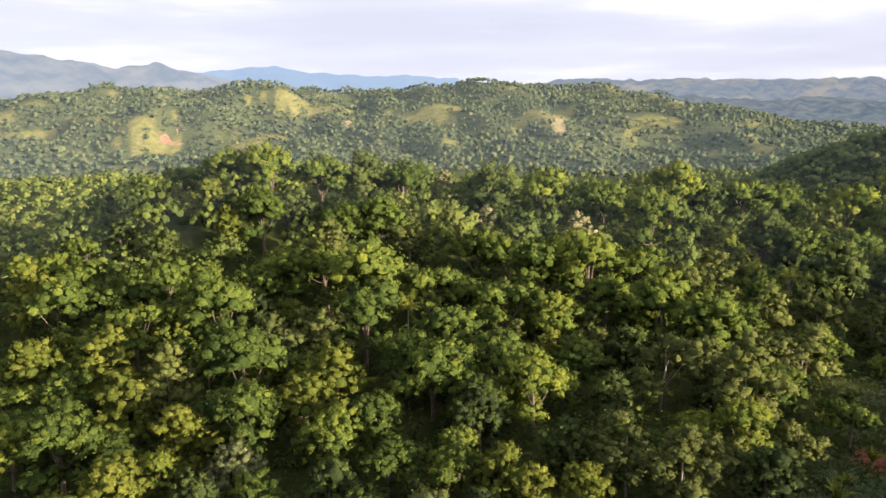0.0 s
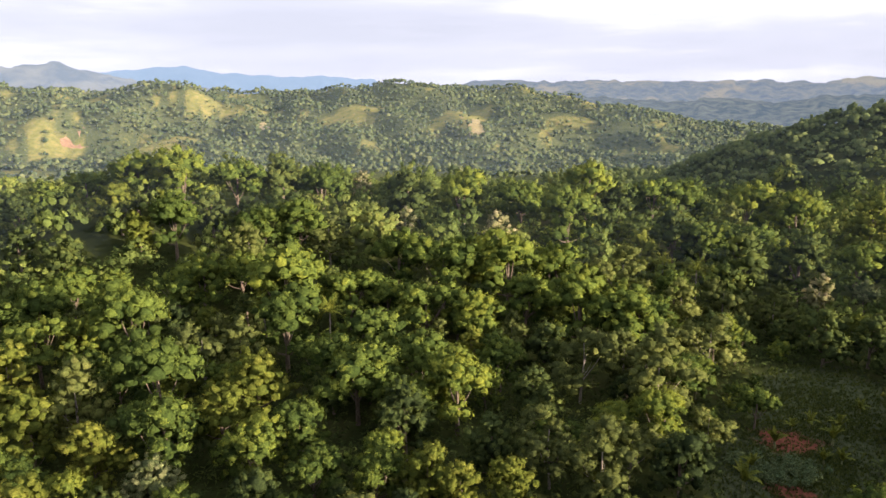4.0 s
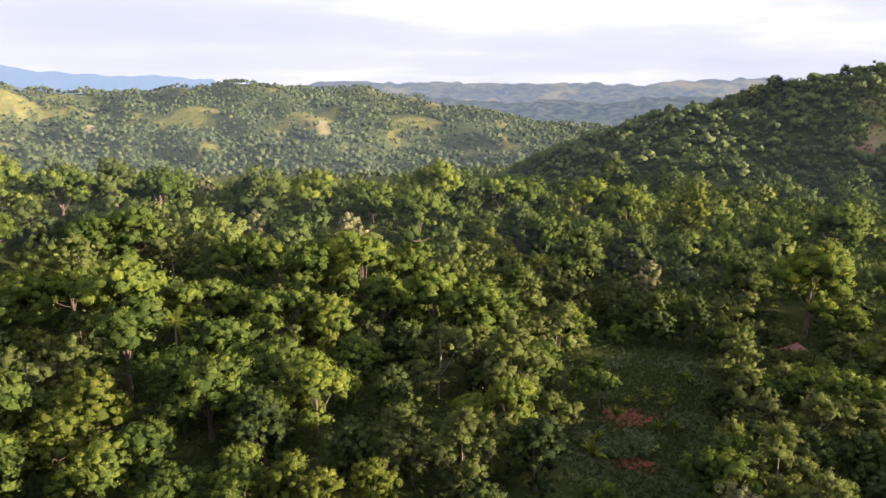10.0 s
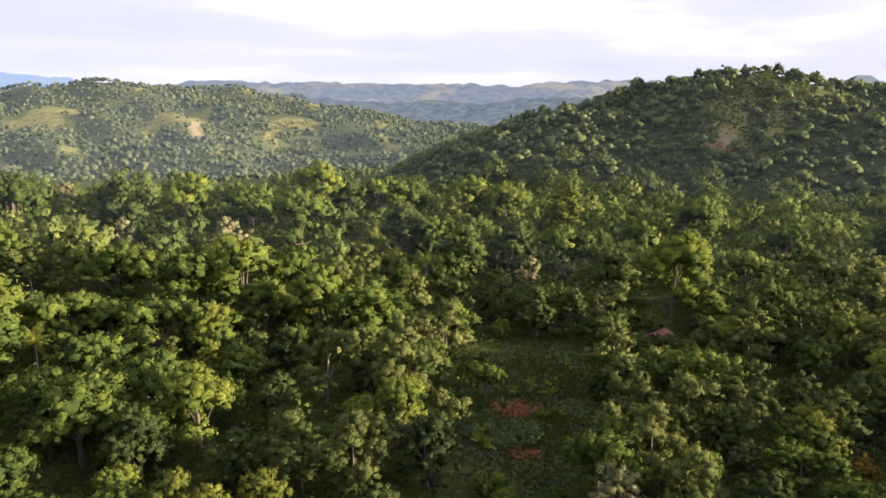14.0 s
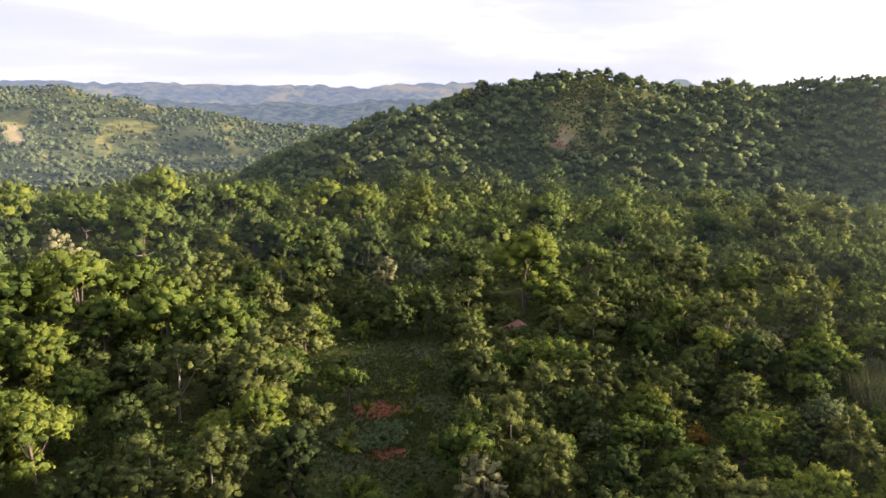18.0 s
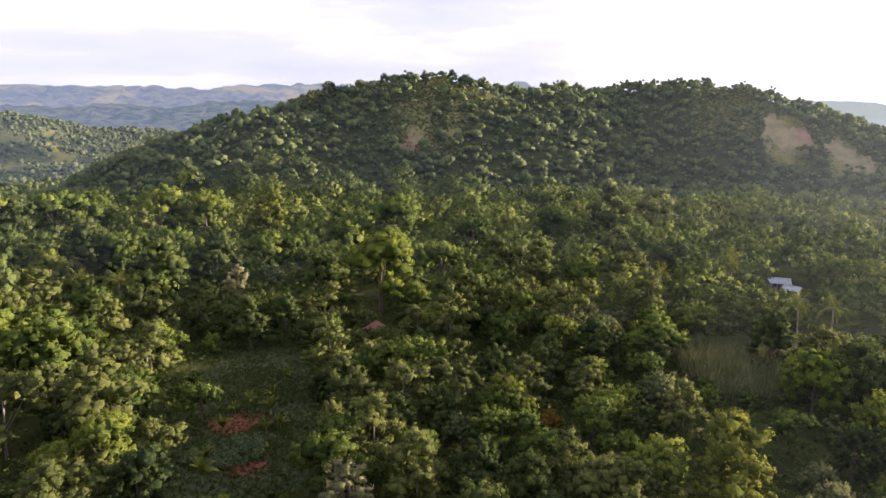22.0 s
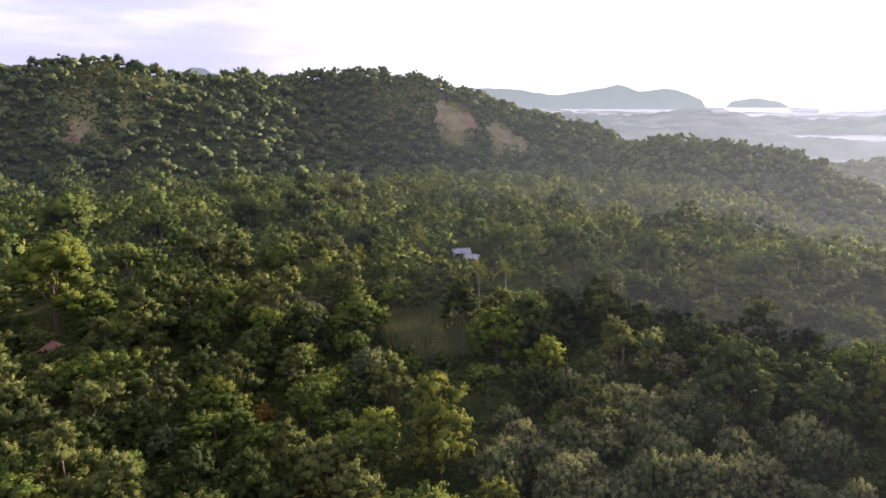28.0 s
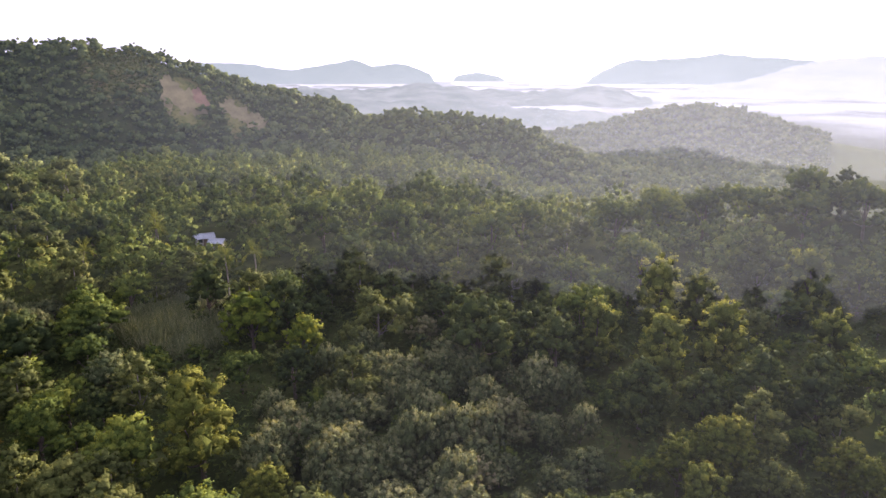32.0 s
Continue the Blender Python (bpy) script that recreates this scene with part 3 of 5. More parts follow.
# ---- trees ----
def species(seed, name, lobes, leaf, size, puffs, height, thick, puff=0.62, narrow=0.7, bark=BARK):
    """One kind of tree: its trunk, and its crown in two degrees of fineness."""
    rng = np.random.RandomState(seed)
    me = []
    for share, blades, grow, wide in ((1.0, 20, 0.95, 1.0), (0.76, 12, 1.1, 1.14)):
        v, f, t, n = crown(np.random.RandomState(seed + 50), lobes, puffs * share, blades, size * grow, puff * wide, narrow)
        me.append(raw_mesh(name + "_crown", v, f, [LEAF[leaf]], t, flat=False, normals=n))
    return {"name": name, "mesh": me, "high": max(l[2] + l[4] for l in lobes) + 0.3,
            "trunk": trunk_mesh(rng, name + "_trunk", lobes, height, thick, bark)}


rs = np.random.RandomState(7)
PUFFS = 150
KIND = {
    "broad_a": species(1, "broadleaf_tree", dome_lobes(rs, 9, 4.4, 2.4, 9.6, 1.9), "green", 0.36, PUFFS, 7.5, 0.24),
    "broad_b": species(2, "broadleaf_tree", dome_lobes(rs, 8, 4.3, 2.8, 10.6, 2.0), "green", 0.38, PUFFS, 8.0, 0.26, 0.68),
    "broad_c": species(12, "broadleaf_tree", tier_lobes(rs, 11, 4.4, 3.2, 10.4, 1.8, 0.72), "green", 0.36, PUFFS, 8.0, 0.22),
    "yellow_a": species(3, "yellow_green_tree", dome_lobes(rs, 9, 4.2, 2.2, 9.4, 1.8), "yellow", 0.34, PUFFS, 7.6, 0.22, 0.56),
    "yellow_b": species(4, "yellow_green_tree", column_lobes(rs, 12, 3.8, 2.0, 10.5, 1.9), "yellow", 0.34, PUFFS, 8.5, 0.22, 0.58),
    "deep_a": species(5, "dense_tree", dome_lobes(rs, 12, 4.3, 1.8, 9.0, 1.6, 0.95), "deep", 0.32, PUFFS, 7.0, 0.26, 0.52),
    "deep_b": species(6, "dense_tree", column_lobes(rs, 13, 4.0, 1.9, 10.0, 1.9), "deep", 0.34, PUFFS, 7.6, 0.24),
    "olive_a": species(8, "feathery_tree", tier_lobes(rs, 14, 4.3, 2.8, 10.8, 1.6, 0.66), "olive", 0.34, PUFFS, 8.2, 0.15, 0.55, 0.5, BARK_PALE),
    "olive_b": species(9, "feathery_tree", column_lobes(rs, 13, 3.6, 2.2, 11.6, 1.7, 0.8), "olive", 0.34, PUFFS, 8.6, 0.15, 0.55, 0.5, BARK_PALE),
    "pale_a": species(10, "pale_tree", column_lobes(rs, 11, 2.6, 3.0, 9.5, 1.4), "pale", 0.30, 90, 8.0, 0.16, 0.45, 0.5, BARK_PALE),
    "silver_a": species(11, "silvery_shrub", dome_lobes(rs, 12, 3.2, 1.0, 4.4, 1.1), "silver", 0.34, 110, 3.0, 0.10, 0.42, 0.5),
    "pale_b": species(20, "pale_shrub", dome_lobes(rs, 12, 3.2, 1.0, 4.4, 1.1), "pale", 0.32, 110, 3.0, 0.10, 0.40, 0.45),
    "silver_b": species(18, "silvery_tree", dome_lobes(rs, 12, 4.2, 2.2, 8.2, 1.7, 0.8), "silver", 0.34, PUFFS, 6.5, 0.2, 0.5, 0.5),
    "vine_a": species(13, "vine_covered_tree", column_lobes(rs, 15, 3.4, 0.9, 10.2, 1.9, 1.2), "vine", 0.34, PUFFS, 9.0, 0.25, 0.6),
    "dry_a": species(14, "dry_tree", tier_lobes(rs, 15, 3.2, 3.0, 8.0, 1.1, 0.8), "dry", 0.28, 60, 7.0, 0.16, 0.4, 0.35, BARK_PALE),
    "rust_a": species(15, "orange_tree", dome_lobes(rs, 11, 3.2, 3.0, 6.6, 1.4), "rust", 0.34, 80, 5.0, 0.16, 0.5),
    "bright_a": species(19, "glossy_tree", dome_lobes(rs, 11, 4.2, 2.2, 8.6, 1.6, 0.85), "bright", 0.42, PUFFS, 6.5, 0.22, 0.6),
    "shrub_a": species(16, "shrub", dome_lobes(rs, 8, 2.3, 0.7, 2.6, 1.05), "green", 0.32, 50, 1.8, 0.07, 0.5),
    "bush_a": species(17, "dense_tree", dome_lobes(rs, 10, 4.2, 1.8, 6.6, 1.7, 0.9), "olive", 0.36, PUFFS, 5.5, 0.2),
}
LABELS = {
    "broadleaf_tree": "broad-crowned green forest tree with tufted leaves",
    "yellow_green_tree": "yellow-green leafy tree lit by low sun",
    "dense_tree": "dense dark green tree with a closed rounded crown",
    "feathery_tree": "open olive-green tree with layered feathery foliage and pale limbs",
    "pale_tree": "slender tree with pale cream flowering foliage",
    "silvery_tree": "rounded tree with dull silvery green leaves",
    "glossy_tree": "dense tree with bright yellow-green glossy leaves",
    "pale_shrub": "wide shrub covered in pale cream flower heads",
    "silvery_shrub": "low shrub with silvery grey-green leaves",
    "vine_covered_tree": "tall tree wrapped in hanging yellow-green vines",
    "dry_tree": "half-bare tree with dry purplish brown foliage",
    "orange_tree": "small tree with orange-brown withered leaves",
    "shrub": "low green shrub on the forest floor",
}
TAKEN = []


def place_tree(kind, x, y, size, turn, fine=True, rise=1.0):
    """A tree of its own, standing on the ground: trunk and crown under an Empty at its base."""
    k = KIND[kind]
    root = new(k["name"])
    root.empty_display_size = 0.5
    root.matrix_world = Matrix.Translation((x, y, float(land(x, y)))) @ Matrix.Rotation(turn, 4, "Z") @ Matrix.Diagonal((size, size, size * rise, 1))
    tagged(root, LABELS[k["name"]], "shrub" if "shrub" in k["name"] else "tree", k["name"].replace("_", " ") + "s of the slope")
    part_mesh("trunk", k["trunk"], root)
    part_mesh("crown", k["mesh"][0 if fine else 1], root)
    TAKEN.append((x, y, 4.3 * size))
    return root


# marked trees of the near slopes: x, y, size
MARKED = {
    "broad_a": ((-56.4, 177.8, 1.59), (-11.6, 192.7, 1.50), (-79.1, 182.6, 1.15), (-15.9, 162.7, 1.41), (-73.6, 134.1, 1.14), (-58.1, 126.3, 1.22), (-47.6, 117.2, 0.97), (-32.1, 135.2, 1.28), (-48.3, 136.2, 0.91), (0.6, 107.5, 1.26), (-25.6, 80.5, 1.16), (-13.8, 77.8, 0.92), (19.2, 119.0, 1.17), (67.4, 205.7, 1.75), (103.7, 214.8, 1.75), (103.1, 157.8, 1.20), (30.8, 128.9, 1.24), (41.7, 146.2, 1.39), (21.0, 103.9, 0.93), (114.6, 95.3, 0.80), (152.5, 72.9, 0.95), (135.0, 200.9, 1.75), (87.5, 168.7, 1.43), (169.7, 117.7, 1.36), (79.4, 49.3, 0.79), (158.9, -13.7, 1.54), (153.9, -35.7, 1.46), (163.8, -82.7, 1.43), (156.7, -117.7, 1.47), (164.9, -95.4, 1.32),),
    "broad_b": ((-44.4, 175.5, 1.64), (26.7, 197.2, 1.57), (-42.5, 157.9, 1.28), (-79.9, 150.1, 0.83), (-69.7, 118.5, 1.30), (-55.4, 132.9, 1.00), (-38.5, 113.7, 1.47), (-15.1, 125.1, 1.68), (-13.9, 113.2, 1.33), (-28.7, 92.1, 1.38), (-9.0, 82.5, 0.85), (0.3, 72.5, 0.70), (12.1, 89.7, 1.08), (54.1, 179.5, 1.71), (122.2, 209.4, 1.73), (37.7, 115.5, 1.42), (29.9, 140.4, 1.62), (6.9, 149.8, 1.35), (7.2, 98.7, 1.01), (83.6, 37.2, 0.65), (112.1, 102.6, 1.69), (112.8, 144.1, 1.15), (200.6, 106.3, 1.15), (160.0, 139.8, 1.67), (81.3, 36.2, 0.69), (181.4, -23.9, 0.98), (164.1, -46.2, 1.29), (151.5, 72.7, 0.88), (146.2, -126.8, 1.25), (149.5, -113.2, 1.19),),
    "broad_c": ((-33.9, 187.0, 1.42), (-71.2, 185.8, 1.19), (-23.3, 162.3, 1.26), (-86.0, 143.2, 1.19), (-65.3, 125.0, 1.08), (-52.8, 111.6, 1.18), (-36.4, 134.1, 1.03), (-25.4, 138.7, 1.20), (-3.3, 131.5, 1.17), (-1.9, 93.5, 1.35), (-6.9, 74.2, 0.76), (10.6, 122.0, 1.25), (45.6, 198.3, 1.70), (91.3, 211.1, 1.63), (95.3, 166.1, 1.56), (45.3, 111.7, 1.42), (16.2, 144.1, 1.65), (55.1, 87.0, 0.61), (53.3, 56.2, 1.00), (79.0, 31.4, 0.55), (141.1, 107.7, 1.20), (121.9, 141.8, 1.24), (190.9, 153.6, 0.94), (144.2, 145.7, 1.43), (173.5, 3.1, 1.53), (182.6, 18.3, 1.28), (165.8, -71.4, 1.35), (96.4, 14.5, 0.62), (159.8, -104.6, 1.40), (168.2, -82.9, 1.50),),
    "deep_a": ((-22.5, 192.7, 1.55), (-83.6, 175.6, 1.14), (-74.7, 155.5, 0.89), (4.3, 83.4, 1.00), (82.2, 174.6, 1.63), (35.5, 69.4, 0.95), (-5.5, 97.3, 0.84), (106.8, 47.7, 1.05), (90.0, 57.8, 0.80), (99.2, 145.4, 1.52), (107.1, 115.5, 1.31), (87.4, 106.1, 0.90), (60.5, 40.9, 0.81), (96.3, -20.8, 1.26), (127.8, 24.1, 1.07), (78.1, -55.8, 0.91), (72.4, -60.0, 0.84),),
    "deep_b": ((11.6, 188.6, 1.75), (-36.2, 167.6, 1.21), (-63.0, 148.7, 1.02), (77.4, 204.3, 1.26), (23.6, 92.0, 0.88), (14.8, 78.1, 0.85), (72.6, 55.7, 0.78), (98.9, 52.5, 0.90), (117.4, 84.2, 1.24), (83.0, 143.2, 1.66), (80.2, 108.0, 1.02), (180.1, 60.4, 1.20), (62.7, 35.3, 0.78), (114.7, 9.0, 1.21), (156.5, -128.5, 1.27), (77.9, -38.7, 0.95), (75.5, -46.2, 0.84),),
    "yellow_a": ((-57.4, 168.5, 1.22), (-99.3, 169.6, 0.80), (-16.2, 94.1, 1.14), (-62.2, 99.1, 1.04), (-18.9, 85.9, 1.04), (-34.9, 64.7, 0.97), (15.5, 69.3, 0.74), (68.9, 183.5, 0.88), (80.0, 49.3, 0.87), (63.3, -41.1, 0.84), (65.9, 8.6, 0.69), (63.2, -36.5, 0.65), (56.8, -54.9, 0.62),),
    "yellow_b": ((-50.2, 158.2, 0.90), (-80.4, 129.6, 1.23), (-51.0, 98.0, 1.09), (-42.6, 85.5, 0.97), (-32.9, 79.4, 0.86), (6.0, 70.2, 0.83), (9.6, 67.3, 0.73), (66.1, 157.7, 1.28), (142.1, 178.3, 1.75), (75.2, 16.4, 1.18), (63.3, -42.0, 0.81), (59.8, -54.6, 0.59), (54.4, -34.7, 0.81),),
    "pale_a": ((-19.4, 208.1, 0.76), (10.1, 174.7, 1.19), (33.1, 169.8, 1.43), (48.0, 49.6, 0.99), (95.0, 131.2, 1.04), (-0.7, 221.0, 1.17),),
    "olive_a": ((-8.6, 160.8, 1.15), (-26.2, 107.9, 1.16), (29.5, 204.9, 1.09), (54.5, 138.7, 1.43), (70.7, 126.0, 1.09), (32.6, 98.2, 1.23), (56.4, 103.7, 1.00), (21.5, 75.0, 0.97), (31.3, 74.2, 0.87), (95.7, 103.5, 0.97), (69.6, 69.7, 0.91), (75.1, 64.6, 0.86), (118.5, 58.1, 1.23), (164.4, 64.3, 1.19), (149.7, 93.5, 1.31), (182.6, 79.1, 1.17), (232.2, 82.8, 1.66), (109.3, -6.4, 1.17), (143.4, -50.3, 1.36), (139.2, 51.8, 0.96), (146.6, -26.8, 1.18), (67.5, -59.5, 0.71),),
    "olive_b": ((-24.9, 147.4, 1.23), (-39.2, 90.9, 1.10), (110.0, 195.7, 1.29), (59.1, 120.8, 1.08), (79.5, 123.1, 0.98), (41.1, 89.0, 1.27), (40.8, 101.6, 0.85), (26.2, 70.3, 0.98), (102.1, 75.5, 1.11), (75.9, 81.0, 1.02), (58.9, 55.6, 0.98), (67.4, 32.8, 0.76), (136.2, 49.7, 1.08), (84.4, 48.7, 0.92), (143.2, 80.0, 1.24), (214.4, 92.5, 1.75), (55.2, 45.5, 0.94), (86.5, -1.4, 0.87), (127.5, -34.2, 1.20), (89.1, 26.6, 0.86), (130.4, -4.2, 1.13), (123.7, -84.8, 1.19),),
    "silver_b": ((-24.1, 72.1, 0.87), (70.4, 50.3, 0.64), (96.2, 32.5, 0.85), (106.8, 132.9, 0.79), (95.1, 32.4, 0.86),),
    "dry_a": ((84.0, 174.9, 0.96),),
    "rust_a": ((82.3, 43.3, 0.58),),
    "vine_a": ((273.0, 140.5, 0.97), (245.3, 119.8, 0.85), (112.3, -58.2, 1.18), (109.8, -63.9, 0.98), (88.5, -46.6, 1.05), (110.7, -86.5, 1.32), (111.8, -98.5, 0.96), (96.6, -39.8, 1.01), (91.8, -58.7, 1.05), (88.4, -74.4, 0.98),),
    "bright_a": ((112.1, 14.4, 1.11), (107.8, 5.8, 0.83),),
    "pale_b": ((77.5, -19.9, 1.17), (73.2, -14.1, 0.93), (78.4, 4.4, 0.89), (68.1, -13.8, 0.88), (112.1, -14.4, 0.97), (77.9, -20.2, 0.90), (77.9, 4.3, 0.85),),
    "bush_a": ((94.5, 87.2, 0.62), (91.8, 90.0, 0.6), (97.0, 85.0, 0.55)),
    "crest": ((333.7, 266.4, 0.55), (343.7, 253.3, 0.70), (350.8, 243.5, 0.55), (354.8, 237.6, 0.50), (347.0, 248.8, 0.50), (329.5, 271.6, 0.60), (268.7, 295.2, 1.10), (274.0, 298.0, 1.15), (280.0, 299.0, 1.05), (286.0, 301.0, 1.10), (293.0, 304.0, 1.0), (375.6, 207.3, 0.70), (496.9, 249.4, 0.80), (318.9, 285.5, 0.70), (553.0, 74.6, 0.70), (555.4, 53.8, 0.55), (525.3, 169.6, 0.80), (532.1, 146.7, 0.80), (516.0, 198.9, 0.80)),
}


# what stands free of the growth before it: distance, azimuth, half its width, slope to its lower edge
STAND = []


def keep_clear(x, y, half, high):
    d = math.hypot(x, y)
    STAND.append((d, math.atan2(x, y), half / d, (float(land(x, y)) + high - EYE_Z) / d))


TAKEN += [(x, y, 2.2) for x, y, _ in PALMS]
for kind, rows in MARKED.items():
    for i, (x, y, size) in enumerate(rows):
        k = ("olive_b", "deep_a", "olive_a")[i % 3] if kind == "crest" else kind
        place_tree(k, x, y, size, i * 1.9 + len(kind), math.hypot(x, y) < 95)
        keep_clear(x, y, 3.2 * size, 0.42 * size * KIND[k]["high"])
for x, y, h in PALMS:
    keep_clear(x, y, 2.0, h - 2.5)
for x, y, *_ in HOUSES[:2]:
    keep_clear(x, y, 2.3, 1.5)
keep_clear(*HOUSES[2][:2], 1.8, 3.0)
for x, y, *_ in REEDS + CROPS + BANANAS:
    keep_clear(x, y, 4.0, 0.8)
STAND = np.array(STAND)


def free_spots(r0, r1, a0, a1, step, seed, keep=0.72, areas=None):
    """Jittered spots between two distances and two azimuths, clear of clearings and of the marked trees."""
    rng = np.random.RandomState(seed)
    g = np.arange(-r1, r1 + step, step)
    X, Y = np.meshgrid(g, g)
    X = X + (np.arange(X.shape[0]) % 2)[:, None] * step * 0.5
    j = (0.36 if r0 < 330 else 0.55) * step
    X, Y = X.ravel() + rng.uniform(-j, j, X.size), Y.ravel() + rng.uniform(-j, j, X.size)
    r, az = np.hypot(X, Y), np.degrees(np.arctan2(X, Y))
    ok = (r > r0) & (r < r1) & (az > a0) & (az < a1) & (inside(OPEN if areas is None else areas, X, Y) < 0.5)
    X, Y = X[ok], Y[ok]
    ok = in_sight(X, Y, 0.0 if r1 <= 150 else 5.0)
    X, Y = X[ok], Y[ok]
    if TAKEN:
        t = np.array(TAKEN)
        ok = np.ones(len(X), bool)
        for x, y, R in t[np.hypot(t[:, 0], t[:, 1]) > r0 - 15]:
            ok &= np.hypot(X - x, Y - y) > R * keep + step * 0.28
        X, Y = X[ok], Y[ok]
    return X, Y, rng


for n, (cx, cy, a, b, turn) in enumerate(SHRUBLAND):
    rng = np.random.RandomState(500 + n)
    for i in range(int(a * b * 0.30)):
        q, w = math.sqrt(rng.uniform()), rng.uniform(0, 6.28)
        u, v = q * a * math.cos(w), q * b * math.sin(w)
        c, s = math.cos(radians(turn)), math.sin(radians(turn))
        kind = "silver_a" if rng.uniform() < 0.8 else ("shrub_a", "bush_a")[rng.randint(2)]
        place_tree(kind, cx + u * c - v * s, cy + u * s + v * c, rng.uniform(0.4, 1.05) * (0.5 if kind == "bush_a" else 1.0), rng.uniform(0, 6.28), True, rng.uniform(0.8, 1.6))

MIX = (("broad_a", 0.20), ("broad_b", 0.17), ("broad_c", 0.14), ("deep_a", 0.12), ("deep_b", 0.08), ("olive_a", 0.08), ("olive_b", 0.07),
       ("yellow_a", 0.05), ("yellow_b", 0.03), ("shrub_a", 0.03), ("bush_a", 0.03))
MIX_NAMES, MIX_SHARE = [m[0] for m in MIX], np.array([m[1] for m in MIX]) / sum(m[1] for m in MIX)


def headroom(x, y):
    """How tall a tree may grow here so that the marked trees behind it stay in view."""
    d, az = math.hypot(x, y), math.atan2(x, y)
    turn = np.abs((STAND[:, 1] - az + math.pi) % (2 * math.pi) - math.pi)
    ok = (STAND[:, 0] > d + 1.5) & (STAND[:, 0] < d + 70) & (turn < STAND[:, 2] + 1.6 / max(d, 10))
    top = EYE_Z + d * STAND[ok, 3].min() if ok.any() else 1e3
    return top - float(land(x, y))


X, Y, rng = free_spots(30, 150, -36, 133, 7.2, 21)
for x, y in zip(X, Y):
    az = math.degrees(math.atan2(x, y))
    share = MIX_SHARE.copy()
    if az < -8:
        share[7:9] *= 4
    if az > 28:
        share[3:5] *= 2.0
        share[7:9] *= 0.3
    if az > 45:
        share[5:7] *= 2.2
        share[10] *= 4
    if az > 95:
        share[3:5] *= 3.0
        share[5:7] *= 0.4
    kind = MIX_NAMES[rng.choice(len(MIX_NAMES), p=share / share.sum())]
    size, rise = rng.uniform(0.6, 1.1), rng.uniform(0.8, 1.1)
    if float(inside(LOW, x, y)) > 0.5:
        kind = ("shrub_a", "bush_a")[rng.randint(2)]
        size *= 0.8 if kind == "shrub_a" else 0.4
    size = min(size, headroom(x, y) / (KIND[kind]["high"] * rise))
    if size < 0.42 and "shrub" not in kind:
        kind, size = "shrub_a", min(headroom(x, y) / 3.6, 0.9)
    if size > 0.3:
        place_tree(kind, x, y, size, rng.uniform(0, 6.28), math.hypot(x, y) < 95, rise)


def woods(name, label, spots, shapes, leaf, sizes, seed, tones=(0.3, 0.7)):
    """Many trees that nobody could count, joined into one mesh of crowns."""
    X, Y = spots
    rng = np.random.RandomState(seed)
    Z = land(X, Y)
    patch = 0.10 * wave(X, Y, 70, seed + 5) + 0.06 * wave(X, Y, 28, seed + 6)
    low = np.where(inside(LOW, X, Y) > 0.5, 0.36, 1.0)
    V, F, T, N, at = [], [], [], [], 0
    for x, y, z, own, small in zip(X, Y, Z, patch, low):
        v, f, t, m = shapes[rng.randint(len(shapes))]
        a, s = rng.uniform(0, 6.28), small * (sizes[0] + (sizes[1] - sizes[0]) * rng.uniform(0, 1) ** 1.6)
        if shapes is MID:
            s = max(min(s, headroom(x, y) / 7.6), 0.35)
        c, q = math.cos(a) * s, math.sin(a) * s
        h = s * rng.uniform(0.75, 1.25)
        V.append(np.stack([x + v[:, 0] * c - v[:, 1] * q, y + v[:, 0] * q + v[:, 1] * c, z + v[:, 2] * h], -1))
        F.append(f + at)
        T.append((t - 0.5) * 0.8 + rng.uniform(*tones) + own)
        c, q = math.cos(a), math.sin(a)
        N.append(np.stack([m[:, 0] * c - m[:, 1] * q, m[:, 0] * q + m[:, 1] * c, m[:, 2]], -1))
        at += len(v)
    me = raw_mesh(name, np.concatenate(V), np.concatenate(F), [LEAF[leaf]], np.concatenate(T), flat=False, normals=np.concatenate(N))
    return tagged(new(name, me), label, "forest", kind="stuff")


def far_crown(seed, lobes, puffs, blades, size, puff, solid, whole):
    """A whole crown of few faces, for slopes farther off."""
    return crown(np.random.RandomState(seed), lobes, puffs, blades, size, puff, 0.8, -0.2, 0, solid, whole)


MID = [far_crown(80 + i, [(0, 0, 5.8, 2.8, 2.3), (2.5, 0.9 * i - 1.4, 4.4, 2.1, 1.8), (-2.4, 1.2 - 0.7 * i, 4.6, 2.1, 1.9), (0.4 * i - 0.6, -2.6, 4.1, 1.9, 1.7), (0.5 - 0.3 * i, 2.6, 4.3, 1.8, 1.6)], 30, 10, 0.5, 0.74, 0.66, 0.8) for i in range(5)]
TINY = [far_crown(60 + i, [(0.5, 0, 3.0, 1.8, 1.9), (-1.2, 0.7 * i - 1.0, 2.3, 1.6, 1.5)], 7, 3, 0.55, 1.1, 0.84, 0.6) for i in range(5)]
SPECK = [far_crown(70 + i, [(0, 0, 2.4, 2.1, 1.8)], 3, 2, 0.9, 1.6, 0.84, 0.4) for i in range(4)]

X, Y, _ = free_spots(150, 335, -42, 140, 8.0, 31)
woods("woods_on_near_slopes", "unbroken green forest canopy on the near slopes", (X, Y), MID, "forest", (0.8, 1.65), 32, (0.15, 0.72))
# woods out of view on the sun's side, added to cast long shadows
X, Y, _ = free_spots(34, 150, 133, 172, 9.0, 33)
woods("woods_beside", "unseen green forest canopy towards the sun, added for its long shadows", (X, Y), MID, "forest", (0.8, 1.1), 34)
X, Y, rng = free_spots(335, 680, 15, 128, 4.5, 35)
ok = inside(STRAW, X, Y) < rng.uniform(0.2, 1.2, len(X))
